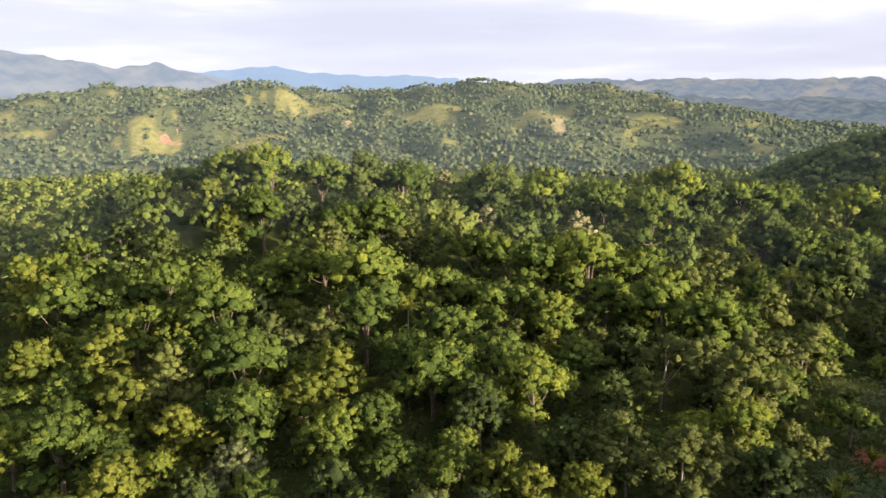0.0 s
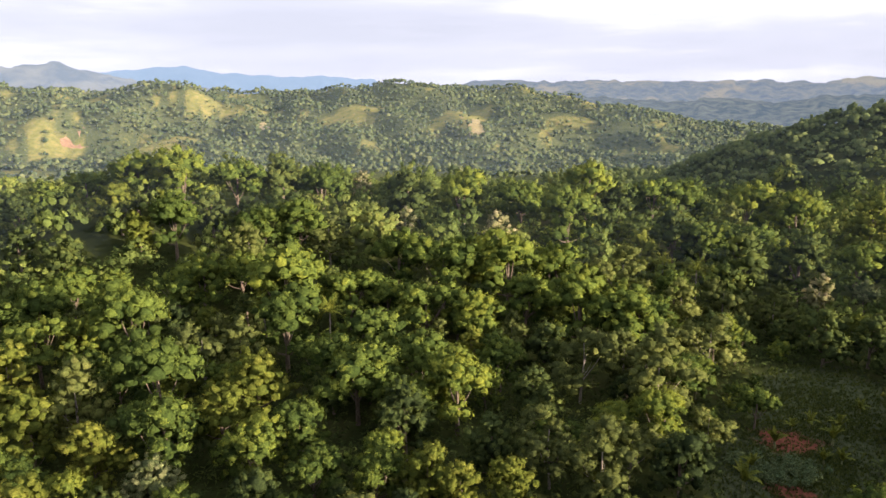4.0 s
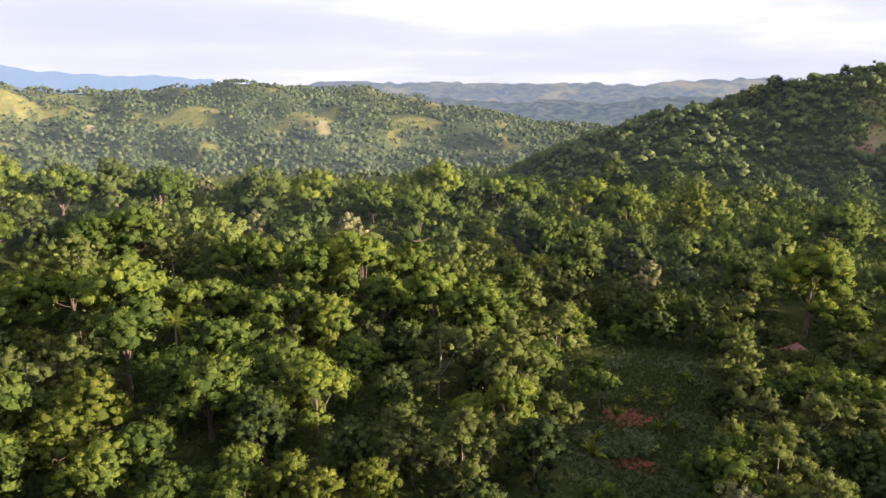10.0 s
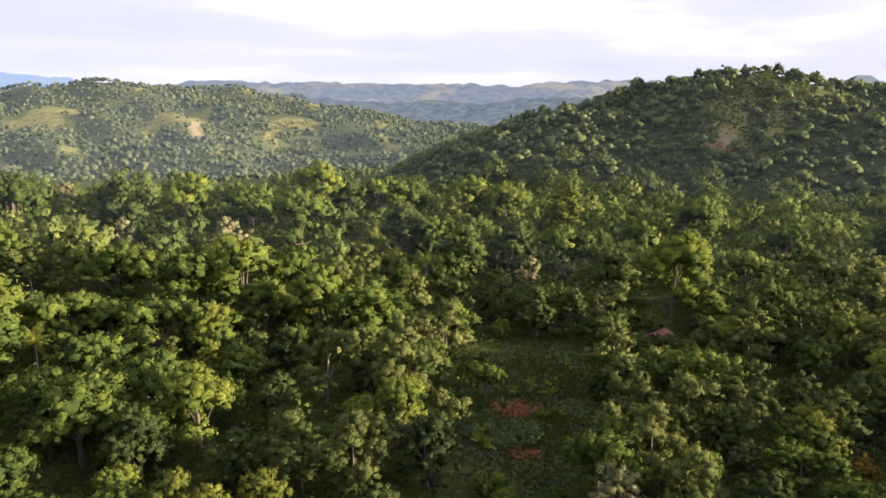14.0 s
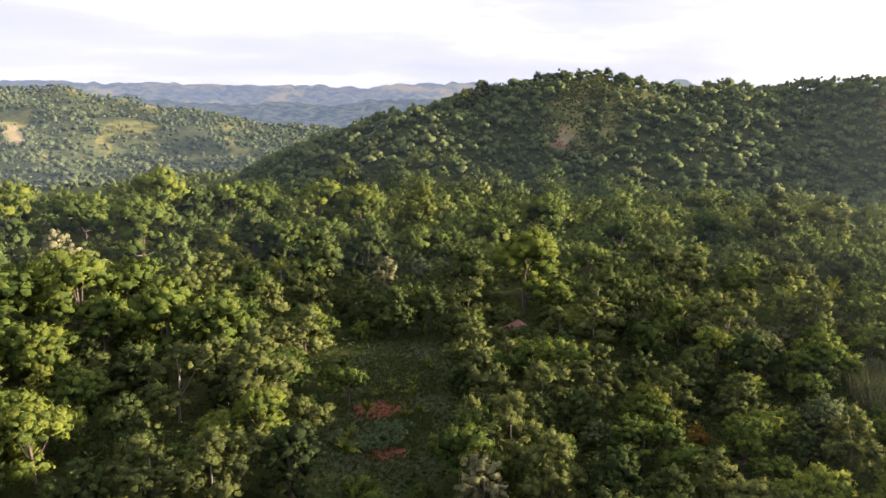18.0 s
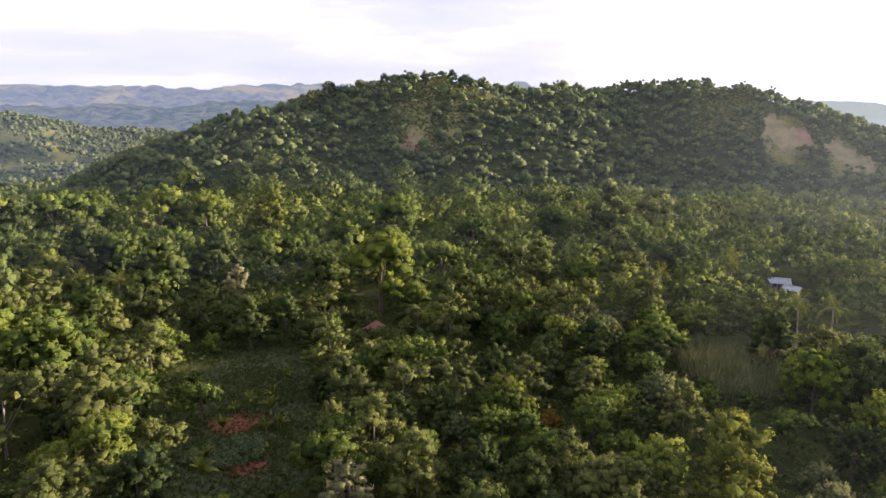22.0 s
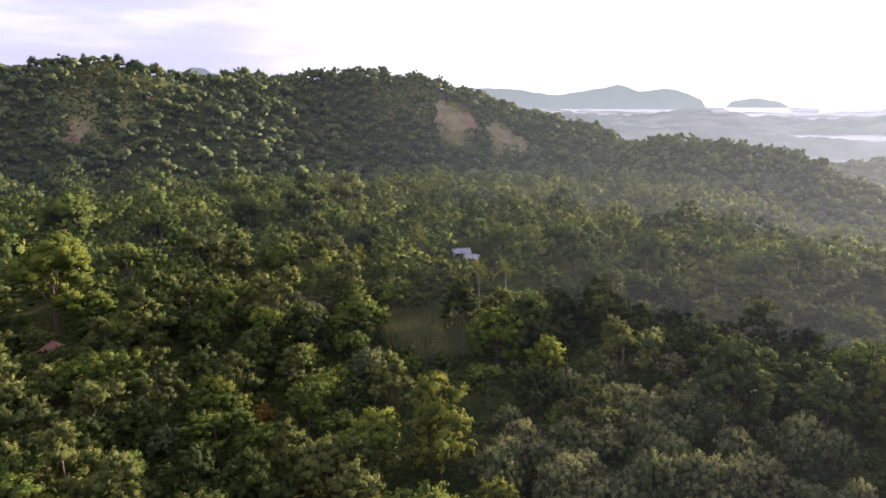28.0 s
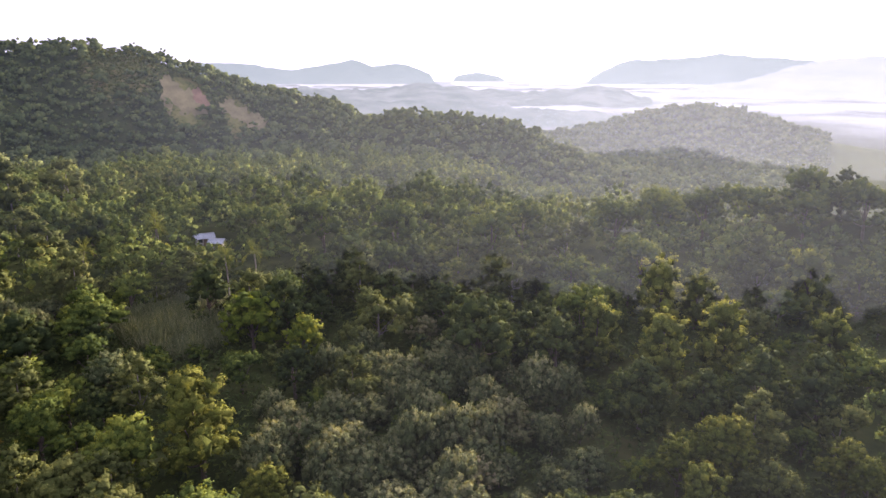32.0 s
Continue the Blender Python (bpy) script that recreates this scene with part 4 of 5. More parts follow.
woods("woods_on_hills", "dark green bushy forest on the hillsides", (X[ok], Y[ok]), TINY, "hill", (0.5, 1.45), 36, (0.2, 0.7))
X, Y, rng = free_spots(335, 620, 20, 112, 5.0, 41, 0.0, BARE + BARE_RED)
ok = inside(STRAW, X, Y) < rng.uniform(0.35, 1.6, len(X))
X, Y = X[ok], Y[ok]
woods("shrubs_on_hills", "low olive scrub covering the hillsides between the trees", (X, Y), SPECK, "hill", (0.22, 0.6), 42, (0.25, 0.85))
X, Y, rng = free_spots(335, 700, -45, -5, 9.0, 37)
woods("woods_in_valley", "green forest on the valley side", (X, Y), TINY, "forest", (0.9, 1.5), 38, (0.4, 0.9))
X, Y, rng = free_spots(660, 1750, -40, 36, 7.1, 39)
ok = far_straw(X, Y) < rng.uniform(0.0, 1.0, len(X)) ** 2.2 + 0.06
woods("woods_far", "scattered trees over a distant sunlit hill", (X[ok], Y[ok]), SPECK, "far", (0.6, 1.6), 40, (0.2, 0.8))


# ---- far ranges, a plain backdrop ----
def far_range(name, label, a0, a1, dist, deep, crest, rough, mat, seed):
    """A range of mountains as a solid ridge: crest is a list of azimuth, elevation in degrees."""
    n, m = int((a1 - a0) / 0.14), 10
    az = np.linspace(a0, a1, n)
    el = np.interp(az, [c[0] for c in crest], [c[1] for c in crest])
    el = -4 + (el + 4) * smooth((az - a0) / 2.2) * smooth((a1 - az) / 2.2)
    el = el + rough * np.array([noise.fractal(Vector((a * 0.8, seed * 7.3, 0)), 0.9, 2.1, 6) for a in az])
    top = EYE_Z + dist * np.tan(np.radians(el))
    V = []
    for j in range(m):
        q = j / (m - 1)
        d = dist + deep * (q - 0.6) + 0.04 * deep * np.sin(az * 3.1 + j)
        k = (q / 0.6) ** 0.8 if q <= 0.6 else math.cos((q - 0.6) / 0.4 * 1.3)
        z = -30 + (top + 30) * k * (d / dist) * (1 + (0.03 * wave(az * 9, az * 0 + j * 9, 30, seed) if q < 0.55 else 0))
        V.append(np.stack([d * np.sin(np.radians(az)), d * np.cos(np.radians(az)), z], -1))
    i, j = np.meshgrid(np.arange(n - 1), np.arange(m - 1))
    a = (j * n + i).ravel()
    F = np.concatenate([np.stack([a, a + 1, a + n + 1], -1), np.stack([a, a + n + 1, a + n], -1)])
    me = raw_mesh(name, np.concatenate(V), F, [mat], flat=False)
    tagged(new(name, me), label, "mountains", kind="structure")


# each range's haze, and the sun's glare on the brightest, is mixed into these colours
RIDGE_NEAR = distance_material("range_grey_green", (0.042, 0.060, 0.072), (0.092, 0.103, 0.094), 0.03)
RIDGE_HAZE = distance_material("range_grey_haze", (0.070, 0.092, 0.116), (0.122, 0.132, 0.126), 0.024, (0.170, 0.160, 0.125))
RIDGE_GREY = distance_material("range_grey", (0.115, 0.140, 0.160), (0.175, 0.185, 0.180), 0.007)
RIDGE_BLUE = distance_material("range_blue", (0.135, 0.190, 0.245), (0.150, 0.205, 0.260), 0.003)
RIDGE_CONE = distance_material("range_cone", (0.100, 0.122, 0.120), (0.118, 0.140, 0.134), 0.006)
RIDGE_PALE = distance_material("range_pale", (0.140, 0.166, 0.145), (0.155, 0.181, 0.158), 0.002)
RIDGE_GLARE = distance_material("range_glare", (0.19, 0.21, 0.20), (0.22, 0.235, 0.22), 0.006)
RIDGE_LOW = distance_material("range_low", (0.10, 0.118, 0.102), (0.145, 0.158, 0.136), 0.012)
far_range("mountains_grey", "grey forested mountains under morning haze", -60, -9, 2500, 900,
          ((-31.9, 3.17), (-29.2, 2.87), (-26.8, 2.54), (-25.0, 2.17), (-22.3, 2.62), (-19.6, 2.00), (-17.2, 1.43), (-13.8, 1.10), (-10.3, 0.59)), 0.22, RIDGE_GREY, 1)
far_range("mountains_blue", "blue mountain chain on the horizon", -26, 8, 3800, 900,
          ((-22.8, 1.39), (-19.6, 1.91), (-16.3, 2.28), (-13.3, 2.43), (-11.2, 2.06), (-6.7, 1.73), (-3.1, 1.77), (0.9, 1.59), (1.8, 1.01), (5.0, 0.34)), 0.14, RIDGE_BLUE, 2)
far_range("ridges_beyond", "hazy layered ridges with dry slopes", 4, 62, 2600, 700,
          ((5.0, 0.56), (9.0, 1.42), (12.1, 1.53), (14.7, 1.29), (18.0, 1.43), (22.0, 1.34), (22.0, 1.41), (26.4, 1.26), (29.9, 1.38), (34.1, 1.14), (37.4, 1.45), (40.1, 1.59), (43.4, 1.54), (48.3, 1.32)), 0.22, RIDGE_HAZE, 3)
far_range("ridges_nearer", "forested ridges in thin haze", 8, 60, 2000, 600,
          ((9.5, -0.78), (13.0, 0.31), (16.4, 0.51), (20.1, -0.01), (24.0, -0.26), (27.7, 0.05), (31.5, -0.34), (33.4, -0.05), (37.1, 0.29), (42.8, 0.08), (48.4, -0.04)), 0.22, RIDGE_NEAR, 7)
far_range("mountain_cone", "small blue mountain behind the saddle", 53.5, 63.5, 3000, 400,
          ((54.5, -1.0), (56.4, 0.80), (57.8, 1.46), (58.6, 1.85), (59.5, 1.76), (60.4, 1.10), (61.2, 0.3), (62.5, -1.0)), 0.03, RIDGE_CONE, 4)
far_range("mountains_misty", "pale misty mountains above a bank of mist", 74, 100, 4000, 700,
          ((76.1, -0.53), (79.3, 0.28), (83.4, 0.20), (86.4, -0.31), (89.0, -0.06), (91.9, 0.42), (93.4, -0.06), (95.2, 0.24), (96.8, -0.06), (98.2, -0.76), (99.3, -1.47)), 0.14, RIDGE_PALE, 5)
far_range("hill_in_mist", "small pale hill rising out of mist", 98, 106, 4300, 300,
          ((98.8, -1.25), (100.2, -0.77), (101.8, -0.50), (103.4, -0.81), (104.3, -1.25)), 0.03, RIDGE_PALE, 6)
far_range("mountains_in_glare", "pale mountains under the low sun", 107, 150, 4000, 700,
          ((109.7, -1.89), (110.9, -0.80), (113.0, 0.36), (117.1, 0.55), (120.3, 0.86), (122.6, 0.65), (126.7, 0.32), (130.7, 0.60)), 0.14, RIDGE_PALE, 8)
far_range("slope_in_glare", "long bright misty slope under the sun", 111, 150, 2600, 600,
          ((114.5, -3.57), (116.1, -2.60), (118.9, -1.60), (122.4, -1.04), (124.9, -0.07), (127.7, 0.47), (130.6, 0.71)), 0.2, RIDGE_GLARE, 9)
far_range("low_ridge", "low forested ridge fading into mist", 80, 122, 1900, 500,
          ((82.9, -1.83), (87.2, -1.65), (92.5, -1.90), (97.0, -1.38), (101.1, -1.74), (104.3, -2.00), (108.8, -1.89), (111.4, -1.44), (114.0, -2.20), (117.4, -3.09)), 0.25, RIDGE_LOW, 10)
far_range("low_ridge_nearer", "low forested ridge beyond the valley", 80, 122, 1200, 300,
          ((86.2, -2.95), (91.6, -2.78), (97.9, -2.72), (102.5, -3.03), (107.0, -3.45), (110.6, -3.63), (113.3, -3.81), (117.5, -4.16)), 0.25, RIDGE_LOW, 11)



# ---- mist lying in the valleys towards the sun, and sheets imitating haze and glare ----
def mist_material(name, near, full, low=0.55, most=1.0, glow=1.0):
    """Mist far off: a plain backdrop with the sunlight on it painted as its own glow; it thickens with the distance and
    breaks into wisps.
    """
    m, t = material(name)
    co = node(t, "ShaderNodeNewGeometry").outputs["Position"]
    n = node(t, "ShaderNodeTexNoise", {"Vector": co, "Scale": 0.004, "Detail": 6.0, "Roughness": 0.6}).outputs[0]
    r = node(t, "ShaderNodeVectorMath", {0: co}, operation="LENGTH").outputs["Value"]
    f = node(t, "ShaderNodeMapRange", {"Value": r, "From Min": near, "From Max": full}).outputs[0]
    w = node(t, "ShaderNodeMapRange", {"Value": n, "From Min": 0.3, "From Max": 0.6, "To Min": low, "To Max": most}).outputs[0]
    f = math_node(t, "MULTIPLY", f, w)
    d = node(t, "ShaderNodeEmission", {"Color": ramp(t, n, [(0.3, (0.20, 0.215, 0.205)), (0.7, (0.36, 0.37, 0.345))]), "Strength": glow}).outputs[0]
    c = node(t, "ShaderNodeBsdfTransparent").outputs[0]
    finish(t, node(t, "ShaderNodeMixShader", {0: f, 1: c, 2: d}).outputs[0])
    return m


def mist_bank(name, label, a0, a1, r0, r1, z, lift, mat):
    """A gently heaving sheet of mist over a stretch of valley."""
    az, r = np.radians(np.linspace(a0, a1, 60)), np.geomspace(r0, r1, 30)
    A, R = np.meshgrid(az, r)
    x, y = R * np.sin(A), R * np.cos(A)
    zz = EYE_Z + z + lift * wave(x, y, 300, 91) + 0.4 * lift * wave(x, y, 90, 92)
    n = 60
    i, j = np.meshgrid(np.arange(n - 1), np.arange(29))
    a = (j * n + i).ravel()
    F = np.concatenate([np.stack([a, a + 1, a + n + 1], -1), np.stack([a, a + n + 1, a + n], -1)])
    me = raw_mesh(name, np.stack([x, y, zz], -1).reshape(-1, 3), F, [mat], flat=False)
    tagged(new(name, me), label, "mist", kind="stuff")


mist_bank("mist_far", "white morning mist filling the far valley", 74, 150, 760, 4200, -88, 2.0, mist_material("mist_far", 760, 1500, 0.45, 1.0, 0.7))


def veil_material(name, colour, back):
    """A thin sheet imitating mist, haze and glare in the air, lit by the low sun from behind it (back) or from the
    front.
    """
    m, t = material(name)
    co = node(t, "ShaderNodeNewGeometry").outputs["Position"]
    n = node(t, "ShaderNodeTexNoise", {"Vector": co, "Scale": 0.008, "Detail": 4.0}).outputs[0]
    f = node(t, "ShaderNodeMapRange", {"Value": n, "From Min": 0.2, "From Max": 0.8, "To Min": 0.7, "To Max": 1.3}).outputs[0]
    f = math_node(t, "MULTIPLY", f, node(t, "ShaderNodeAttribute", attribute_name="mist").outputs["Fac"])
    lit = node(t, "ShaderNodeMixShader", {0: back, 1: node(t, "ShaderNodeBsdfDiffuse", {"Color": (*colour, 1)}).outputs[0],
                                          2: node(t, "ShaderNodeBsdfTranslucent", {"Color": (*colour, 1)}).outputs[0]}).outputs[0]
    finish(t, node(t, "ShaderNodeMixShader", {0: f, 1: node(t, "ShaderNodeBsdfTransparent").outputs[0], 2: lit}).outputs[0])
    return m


MIST_GLARE = veil_material("mist_and_glare", (0.65, 0.78, 0.90), 1.0)
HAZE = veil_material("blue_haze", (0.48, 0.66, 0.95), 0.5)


def haze_sheet(name, label, a0, a1, dist, deep, low, high, most, mat, grow, fall, thin):
    """A thin sheet hung upright to imitate mist, haze and glare; it grows and falls off along its length and thins out
    towards its top.
    """
    n, m = 60, 14
    A, Q = np.meshgrid(np.linspace(0, 1, n), np.linspace(0, 1, m))
    az = np.radians(a0 + (a1 - a0) * A)
    r = dist + deep * Q + 0.05 * dist * np.sin(A * 9 + Q * 2)
    v = np.stack([r * np.sin(az), r * np.cos(az), EYE_Z + low + (high - low) * Q], -1).reshape(-1, 3)
    i, j = np.meshgrid(np.arange(n - 1), np.arange(m - 1))
    a = (j * n + i).ravel()
    F = np.concatenate([np.stack([a, a + 1, a + n + 1], -1), np.stack([a, a + n + 1, a + n], -1)])
    me = raw_mesh(name, v, F, [mat], flat=False)
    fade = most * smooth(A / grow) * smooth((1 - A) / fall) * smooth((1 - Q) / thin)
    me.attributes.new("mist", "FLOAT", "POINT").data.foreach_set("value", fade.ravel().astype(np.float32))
    tagged(new(name, me), label, "mist", kind="stuff")


# sheets added close to the eye, imitating milky air and glare near the sun
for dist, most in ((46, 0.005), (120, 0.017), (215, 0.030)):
    haze_sheet("haze_sheet", "thin upright sheet added to imitate sunlit haze and glare over the slope", 54, 178, dist, dist * 0.2, -62 - dist * 0.1, 14 + dist * 0.08, most, MIST_GLARE, 0.62, 0.06, 0.4)
haze_sheet("mist_over_valley", "sunlit morning mist hanging in the valley", 80, 175, 500, 50, -100, 40, 0.05, MIST_GLARE, 0.5, 0.08, 0.45)
# sheets added to stand in for the blue haze of the air
haze_sheet("blue_haze", "thin blue morning haze over the near slope", -60, 100, 160, 20, -66, 20, 0.009, HAZE, 0.05, 0.3, 0.3)
haze_sheet("blue_haze", "thin blue morning haze before the near hills", 14, 98, 305, 30, -75, 55, 0.014, HAZE, 0.2, 0.3, 0.35)
haze_sheet("blue_haze", "thin blue morning haze before the far hill", -60, 58, 680, 70, -95, 80, 0.044, HAZE, 0.05, 0.25, 0.35)


# ---- undergrowth and grass ----
def undergrowth(name, label, spots, leaf, size, seed, tall=1.0):
    X, Y = spots
    rng = np.random.RandomState(seed)
    n = len(X)
    Z = land(X, Y)
    c = np.stack([X, Y, Z], -1)
    k = 22
    c = np.repeat(c, k, axis=0)
    s = np.repeat(rng.uniform(0.6, 1.3, n), k)
    off = rng.normal(0, 1, (n * k, 3)) * np.array([0.8, 0.8, 0.0]) * s[:, None]
    off[:, 2] = rng.uniform(0.15, 1.5 * tall, n * k) * s * np.exp(-(off[:, 0] ** 2 + off[:, 1] ** 2) * 0.35)
    v, f = leaves(rng, c + off, off * 0.4 + np.array([0, 0, 0.5]), size, 0.6)
    tone = np.repeat(rng.uniform(0.1, 0.7, n), k) + rng.normal(0, 0.08, n * k)
    me = raw_mesh(name, v, f, [LEAF[leaf]], tone)
    tagged(new(name, me), label, "undergrowth", kind="stuff")


X, Y, _ = free_spots(34, 165, -36, 133, 2.5, 51, 0.0, CLEARINGS)
undergrowth("undergrowth", "dark leafy undergrowth between the trees", (X, Y), "deep", 0.72, 52, 2.0)


def grass_tufts(name, label, areas, step, leaf, tall, seed, k=5, spread=0.12, thick=0.05):
    """Upright blades of grass, in tufts, over some ovals."""
    rng = np.random.RandomState(seed)
    P = []
    for cx, cy, a, b, turn in areas:
        n = int(a * b * 3.1 / step ** 2)
        q, w = np.sqrt(rng.uniform(0, 1, n)), rng.uniform(0, 6.28, n)
        u, v = q * np.cos(w) * a * 1.1, q * np.sin(w) * b * 1.1
        c, s = math.cos(radians(turn)), math.sin(radians(turn))
        P.append(np.stack([cx + u * c - v * s, cy + u * s + v * c], -1))
    P = np.concatenate(P)
    P = P[inside(SOIL, P[:, 0], P[:, 1]) < rng.uniform(0.3, 1.25, len(P))]
    n = len(P)
    base = np.concatenate([P, land(P[:, 0], P[:, 1])[:, None]], axis=1)
    base = np.repeat(base, k, axis=0) + rng.normal(0, spread, (n * k, 3)) * np.array([1, 1, 0])
    h = tall * np.repeat(rng.uniform(0.4, 1.3, n), k) * rng.uniform(0.7, 1.2, n * k)
    lean = rng.normal(0, 0.28, (n * k, 2)) * h[:, None]
    side = rng.normal(0, 1, (n * k, 2))
    side *= (0.05 + thick * tall) / np.linalg.norm(side, axis=1)[:, None]
    z = np.zeros((n * k, 1))
    V = np.stack([base - np.concatenate([side, z], 1), base + np.concatenate([side, z], 1),
                  base + np.concatenate([lean, h[:, None]], 1)], axis=1).reshape(-1, 3)
    F = np.arange(n * k * 3).reshape(-1, 3)
    tone = np.repeat(rng.uniform(0.1, 0.8, n), k)
    tagged(new(name, raw_mesh(name, V, F, [LEAF[leaf]], tone)), label, "grass", kind="stuff")


grass_tufts("clearing_grass", "short rough grass and weeds in the clearing", CLEARINGS, 0.42, "deep", 0.4, 61)
grass_tufts("hill_grass", "dry tall grass on the bare hilltop", STRAW[1:7], 1.3, "olive", 1.0, 62, 5, 0.3, 0.3)
grass_tufts("reed_grass", "stand of tall feathery silver-green grass", REEDS, 0.8, "reed", 3.3, 63, 22, 0.36, 0.03)


# ---- palms and bananas ----
def frond_mesh(name, length, droop, wide, pairs, mat, seed, gap=True):
    """A feather of paired leaflets along an arching rib, or one broad blade split by the wind."""
    rng = np.random.RandomState(seed)
    V, F, T = [], [], []
    at = 0
    prev = None
    for i in range(pairs + 1):
        q = i / pairs
        x, z = length * q * (1 - 0.25 * droop * q), length * (0.38 * q - droop * q * q)
        w = wide * math.sin(math.pi * min(0.12 + 0.86 * q, 1.0)) ** 0.7
        if gap and i:
            for s in (-1, 1):
                a, b = np.array(prev[0]), np.array((x, 0, z))
                d = (b - a) * 0.8
                tip = a + np.array([d[0] * 1.2 + 0.3 * w, s * w, -w * 0.45 + rng.normal(0, 0.05)])
                V += [a, a + d * 0.75, tip]
                F.append((at, at + 1, at + 2))
                T.append(0.5 + rng.normal(0, 0.12))
                at += 3
        elif i:
            for s in (-1, 1):
                tear = rng.uniform(0.0, 0.12)
                a, b, pw = np.array(prev[0]), np.array((x, 0, z)), prev[1]
                V += [a, b, b + np.array([-tear, s * w, w * 0.35]), a + np.array([tear * 0.4, s * pw, pw * 0.35])]
                F += [(at, at + 1, at + 2), (at, at + 2, at + 3)]
                T += [0.5 + rng.normal(0, 0.08)] * 2
                at += 4
        prev = ((x, 0, z), w)
    tv, tf = [], []
    rib = [(length * q * (1 - 0.25 * droop * q), 0, length * (0.38 * q - droop * q * q) - 0.02) for q in (0, 0.25, 0.5, 0.75, 0.95)]
    tube(tv, tf, rib, [0.05, 0.045, 0.035, 0.02, 0.008], 4)
    v = np.concatenate([np.array(V), tv[0]])
    f = np.concatenate([np.array(F), tf[0] + at])
    return raw_mesh(name, v, f, [mat], np.concatenate([np.array(T), np.full(len(tf[0]), 0.9)]))


FROND = [frond_mesh("palm_frond", 3.6, d, 0.75, 16, LEAF["yellow"], 80 + i) for i, d in enumerate((0.35, 0.62, 0.95))]
BLADE = [frond_mesh("banana_blade", 2.3, d, 0.36, 9, LEAF["yellow"], 90 + i, False) for i, d in enumerate((0.15, 0.45, 0.8))]


def palm(x, y, height, seed):
    """A coconut palm: bent ringed trunk and a head of drooping fronds."""
    rng = np.random.RandomState(seed)
    root = new("coconut_palm")
    root.matrix_world = Matrix.Translation((x, y, float(land(x, y))))
    tagged(root, "coconut palm with arching yellow-green fronds above the canopy", "palm tree", "palms among the trees")
    V, F = [], []
    b = rng.normal(0, 0.5, 2)
    path = [(b[0] * q * q, b[1] * q * q, height * q - 0.4 * (q == 0)) for q in (0, 0.3, 0.6, 0.85, 1.0)]
    tube(V, F, path, [0.24, 0.17, 0.15, 0.14, 0.16], 8)
    part_mesh("trunk", raw_mesh("palm_trunk", V[0], F[0], [BARK_PALE], flat=False), root)
    for i in range(15):
        ob = part_mesh("frond", FROND[0 if i < 4 else 1 if i < 10 else 2], root)
        ob.matrix_local = pose(b[0], b[1], height, 0, -55 if i < 4 else -22 if i < 10 else 5, i * 137.5 + rng.uniform(-12, 12))
    TAKEN.append((x, y, 2.0))


def banana(x, y, size, seed):
    """A banana plant: sheathed stem and long torn blades."""
    rng = np.random.RandomState(seed)
    root = new("banana_plant")
    root.matrix_world = Matrix.Translation((x, y, float(land(x, y)))) @ Matrix.Rotation(seed * 1.3, 4, "Z") @ Matrix.Scale(size, 4)
    tagged(root, "banana plant with long ragged light green leaves", "banana plant", "bananas in the clearing")
    V, F = [], []
    tube(V, F, [(0, 0, -0.2), (0, 0, 0.5), (0.05, 0, 1.1)], [0.17, 0.14, 0.09], 7)
    part_mesh("stem", raw_mesh("banana_stem", V[0], F[0], [STEM], flat=False), root)
    for i in range(8):
        ob = part_mesh("leaf_blade", BLADE[i % 3], root)
        ob.matrix_local = pose(0.03, 0, 0.95, rng.uniform(-15, 15), -66 + 10 * (i % 4), i * 137.5)


STEM = plain_material("banana_stem", (0.10, 0.12, 0.04), (0.20, 0.20, 0.08), 2.0)
for i, (x, y, h) in enumerate(PALMS):
    palm(x, y, h, 200 + i)
for i, (x, y, s) in enumerate(BANANAS):
    banana(x, y, s, 300 + i)


# ---- the low crop beds in the clearing ----
def crop_bed(x, y, a, b, turn, seed):
    """A mound of leafy crop plants."""
    rng = np.random.RandomState(seed)
    n = int(a * b * 9)
    q, w = np.sqrt(rng.uniform(0, 1, n)), rng.uniform(0, 6.28, n)
    c, s = math.cos(radians(turn)), math.sin(radians(turn))
    u, v = q * np.cos(w) * a, q * np.sin(w) * b
    X, Y = x + u * c - v * s, y + u * s + v * c
    k = 16
    P = np.repeat(np.stack([X, Y, land(X, Y)], -1), k, axis=0)
    d = rng.normal(0, 1, (n * k, 3))
    d /= np.linalg.norm(d, axis=1)[:, None]
    P = P + d * 0.38 + np.array([0, 0, 1.0]) * np.repeat(rng.uniform(0.5, 1.35, n), k)[:, None]
    V, F = leaves(rng, P, d * 0.5 + np.array([0, 0, 0.6]), 0.42, 0.4)
    tone = np.repeat(rng.uniform(0.2, 0.6, n), k)
    tagged(new("crop_bed", raw_mesh("crop_bed", V, F, [LEAF["crop"]], tone)), "dense bed of blue-green crop plants beside red soil", "crops", kind="stuff")


for i, row in enumerate(CROPS):
    crop_bed(*row, 400 + i)


# ---- houses ----
TIN = plain_material("roof_tin", (0.26, 0.29, 0.32), (0.42, 0.45, 0.49), 0.7, 0.45, 0.3)
TIN_RED = plain_material("roof_red", (0.10, 0.035, 0.026), (0.17, 0.065, 0.046), 0.8, 0.7)
PLASTER = plain_material("plaster", (0.26, 0.24, 0.21), (0.42, 0.40, 0.36), 0.6, 0.9)
TIMBER = plain_material("timber", (0.08, 0.05, 0.03), (0.18, 0.12, 0.08), 1.5, 0.8)
GLASS = plain_material("dark_window", (0.015, 0.018, 0.02), (0.03, 0.035, 0.04), 1.0, 0.15)


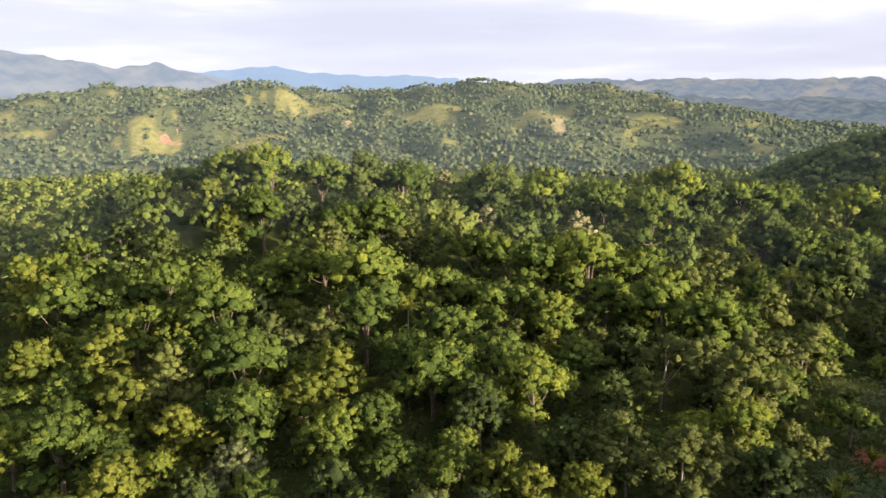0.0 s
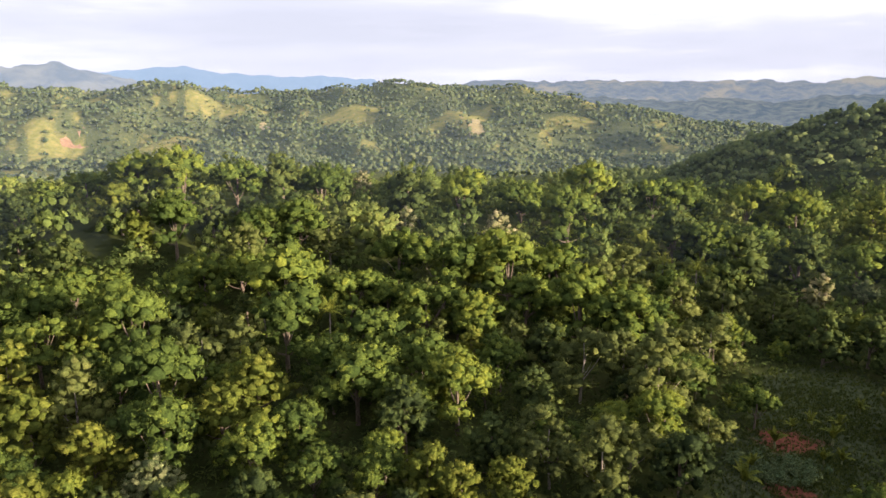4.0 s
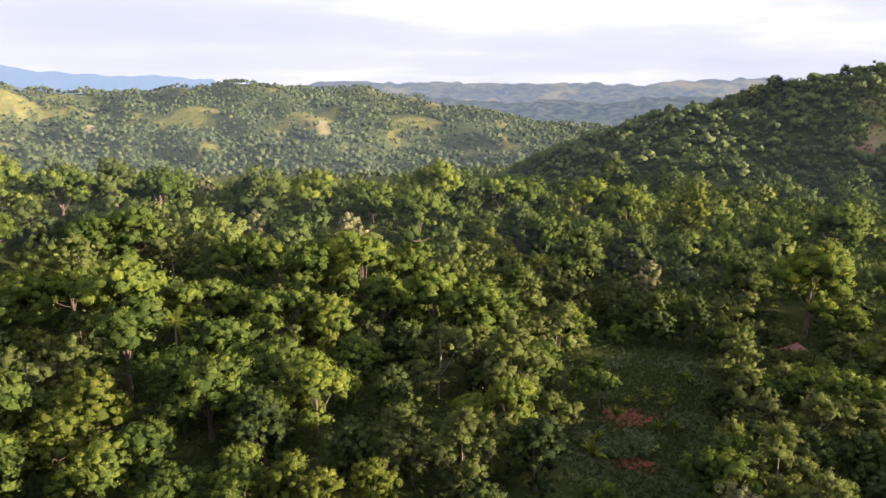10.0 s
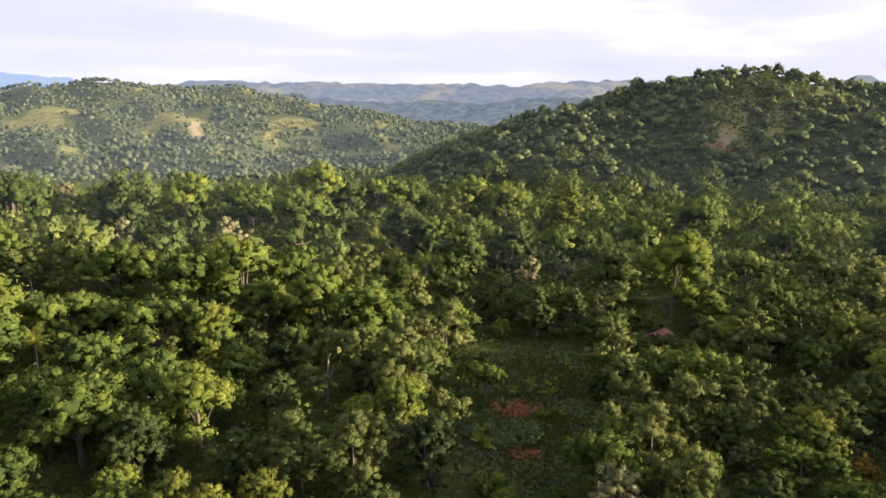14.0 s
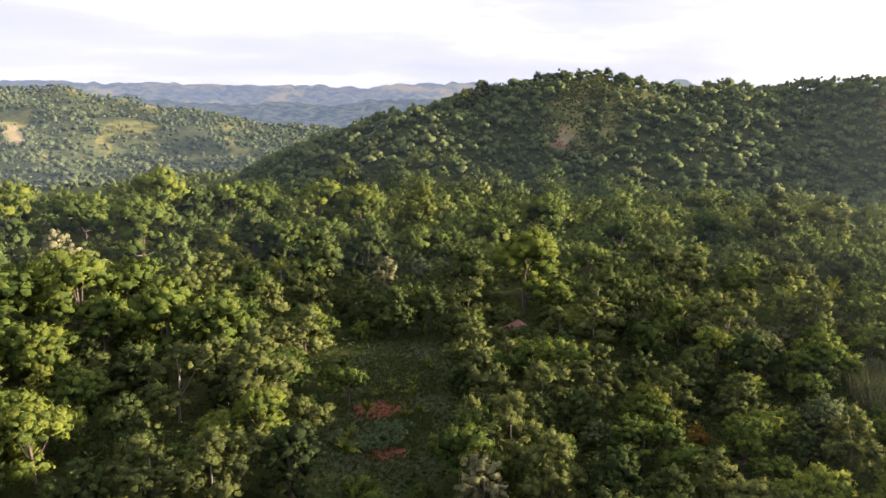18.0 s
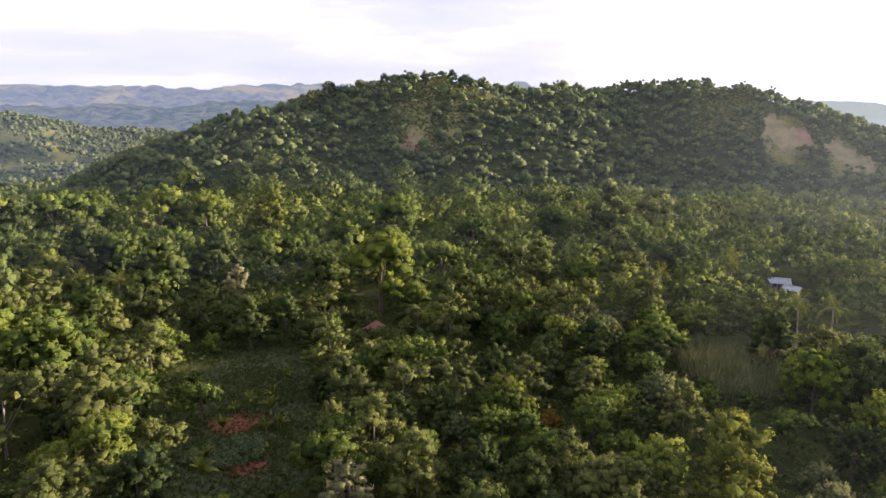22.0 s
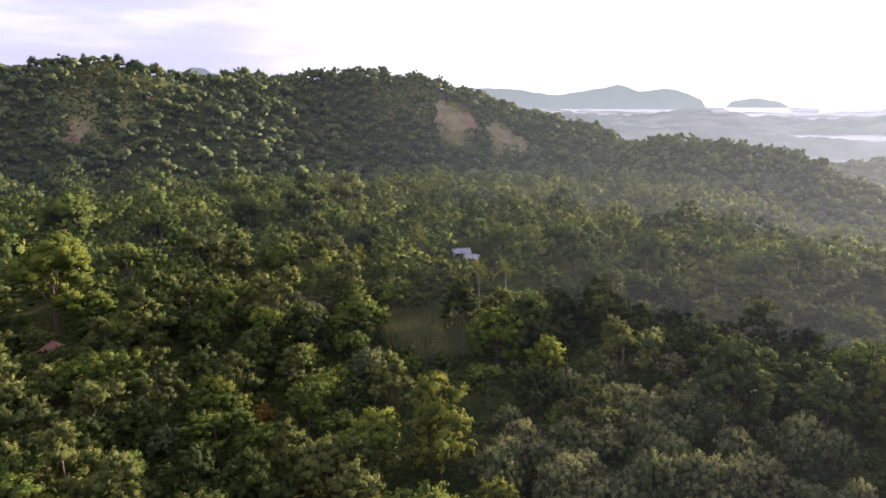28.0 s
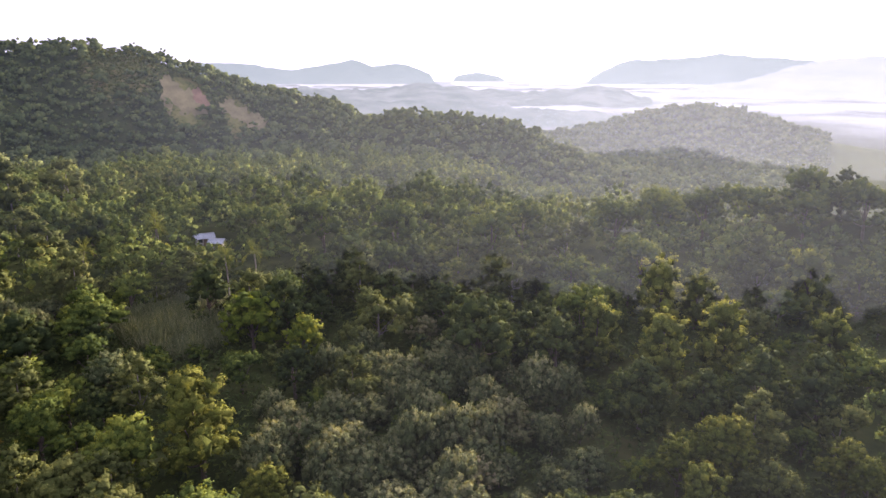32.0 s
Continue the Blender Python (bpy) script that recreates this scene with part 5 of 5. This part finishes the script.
def box(x0, x1, y0, y1, z0, z1, bevel=0.0):
    bm = bmesh.new()
    bmesh.ops.create_cube(bm, size=1.0)
    for v in bm.verts:
        v.co = Vector((x0 + (v.co.x + 0.5) * (x1 - x0), y0 + (v.co.y + 0.5) * (y1 - y0), z0 + (v.co.z + 0.5) * (z1 - z0)))
    if bevel:
        bmesh.ops.bevel(bm, geom=bm.edges[:], offset=bevel, segments=1, affect="EDGES")
    return bm


def roof_sheet(length, run, rise, seed):
    """One slope of corrugated sheets with ribs and a thickness."""
    bm = bmesh.new()
    n = int(length / 0.22)
    rows = []
    for i in range(n + 1):
        x = -length / 2 + length * i / n
        up = 0.045 if i % 2 else 0.0
        rows.append([bm.verts.new((x, 0, rise + up)), bm.verts.new((x, -run, up)), bm.verts.new((x, -run, up - 0.05)), bm.verts.new((x, 0, rise + up - 0.05))])
    for a, b in zip(rows, rows[1:]):
        for k in range(4):
            bm.faces.new((a[k], b[k], b[(k + 1) % 4], a[(k + 1) % 4]))
    bmesh.ops.recalc_face_normals(bm, faces=bm.faces[:])
    return bm


def house(x, y, turn, long, deep, high, roof_mat, label, wall):
    root = new("house")
    root.matrix_world = Matrix.Translation((x, y, float(land(x, y)))) @ Matrix.Rotation(radians(turn), 4, "Z")
    tagged(root, label, "house")
    L, D = long / 2, deep / 2
    for name, b in (("wall_front", box(-L, L, -D, -D + 0.18, -1.2, high)), ("wall_back", box(-L, L, D - 0.18, D, -1.2, high)),
                    ("wall_side", box(-L, -L + 0.18, -D + 0.18, D - 0.18, -1.2, high)), ("wall_side", box(L - 0.18, L, -D + 0.18, D - 0.18, -1.2, high))):
        part(name, b, wall, root)
    for sx in (-L, L - 0.15):
        gable = bmesh.new()
        f = [gable.verts.new(c) for c in ((sx, -D, high), (sx, D, high), (sx, 0, high + D * 0.5))]
        g = [gable.verts.new((v.co.x + 0.15, v.co.y, v.co.z)) for v in f]
        gable.faces.new(f)
        gable.faces.new(g[::-1])
        for k in range(3):
            gable.faces.new((f[k], g[k], g[(k + 1) % 3], f[(k + 1) % 3]))
        part("gable", gable, wall, root)
    for s in (0, 180):
        ob = part("roof_slope", roof_sheet(long + 1.0, D + 0.55, (D + 0.55) * 0.5, s), roof_mat, root)
        ob.matrix_local = pose(0, 0, high - 0.16, 0, 0, s)
    part("ridge_cap", box(-L - 0.5, L + 0.5, -0.18, 0.18, high + D * 0.5 + 0.09, high + D * 0.5 + 0.17, 0.02), roof_mat, root)
    door = part("door", box(-0.45, 0.45, -D - 0.04, -D + 0.02, 0.0, 2.0, 0.01), TIMBER, root)
    part("handle", box(0.3, 0.36, -D - 0.08, -D - 0.03, 0.95, 1.1), TIN, door)
    for wx in (-L * 0.55, L * 0.55):
        win = part("window_frame", box(wx - 0.55, wx + 0.55, -D - 0.05, -D + 0.02, 0.95, 2.0, 0.01), TIMBER, root)
        part("pane", box(wx - 0.46, wx + 0.46, -D - 0.06, -D - 0.045, 1.04, 1.91), GLASS, win)


for row in HOUSES:
    house(*row[:6], {"tin": TIN, "red": TIN_RED}[row[6]], row[7], {"plaster": PLASTER, "timber": TIMBER}[row[8]])


# ---- a lattice mast far away ----
def mast(x, y, height):
    root = new("lattice_mast")
    root.matrix_world = Matrix.Translation((x, y, float(land(x, y))))
    tagged(root, "thin steel lattice mast standing on the far hill", "mast")
    for sx, sy in ((-1, -1), (1, -1), (1, 1), (-1, 1)):
        V, F = [], []
        tube(V, F, [(sx * 1.6, sy * 1.6, -2.0), (sx * 0.3, sy * 0.3, height)], [0.16, 0.10], 4)
        part_mesh("leg", raw_mesh("mast_leg", V[0], F[0], [TIN]), root)
    for i in range(7):
        z = height * (i + 0.5) / 7
        w = 1.6 - 1.3 * z / height
        for a in range(4):
            V, F = [], []
            c, s = math.cos(a * math.pi / 2), math.sin(a * math.pi / 2)
            tube(V, F, [(w * (c - s), w * (s + c), z), (w * (c + s), w * (s - c), z + height / 7 * 0.8)], [0.07, 0.07], 4)
            part_mesh("brace", raw_mesh("mast_brace", V[0], F[0], [TIN]), root)


mast(*MAST)
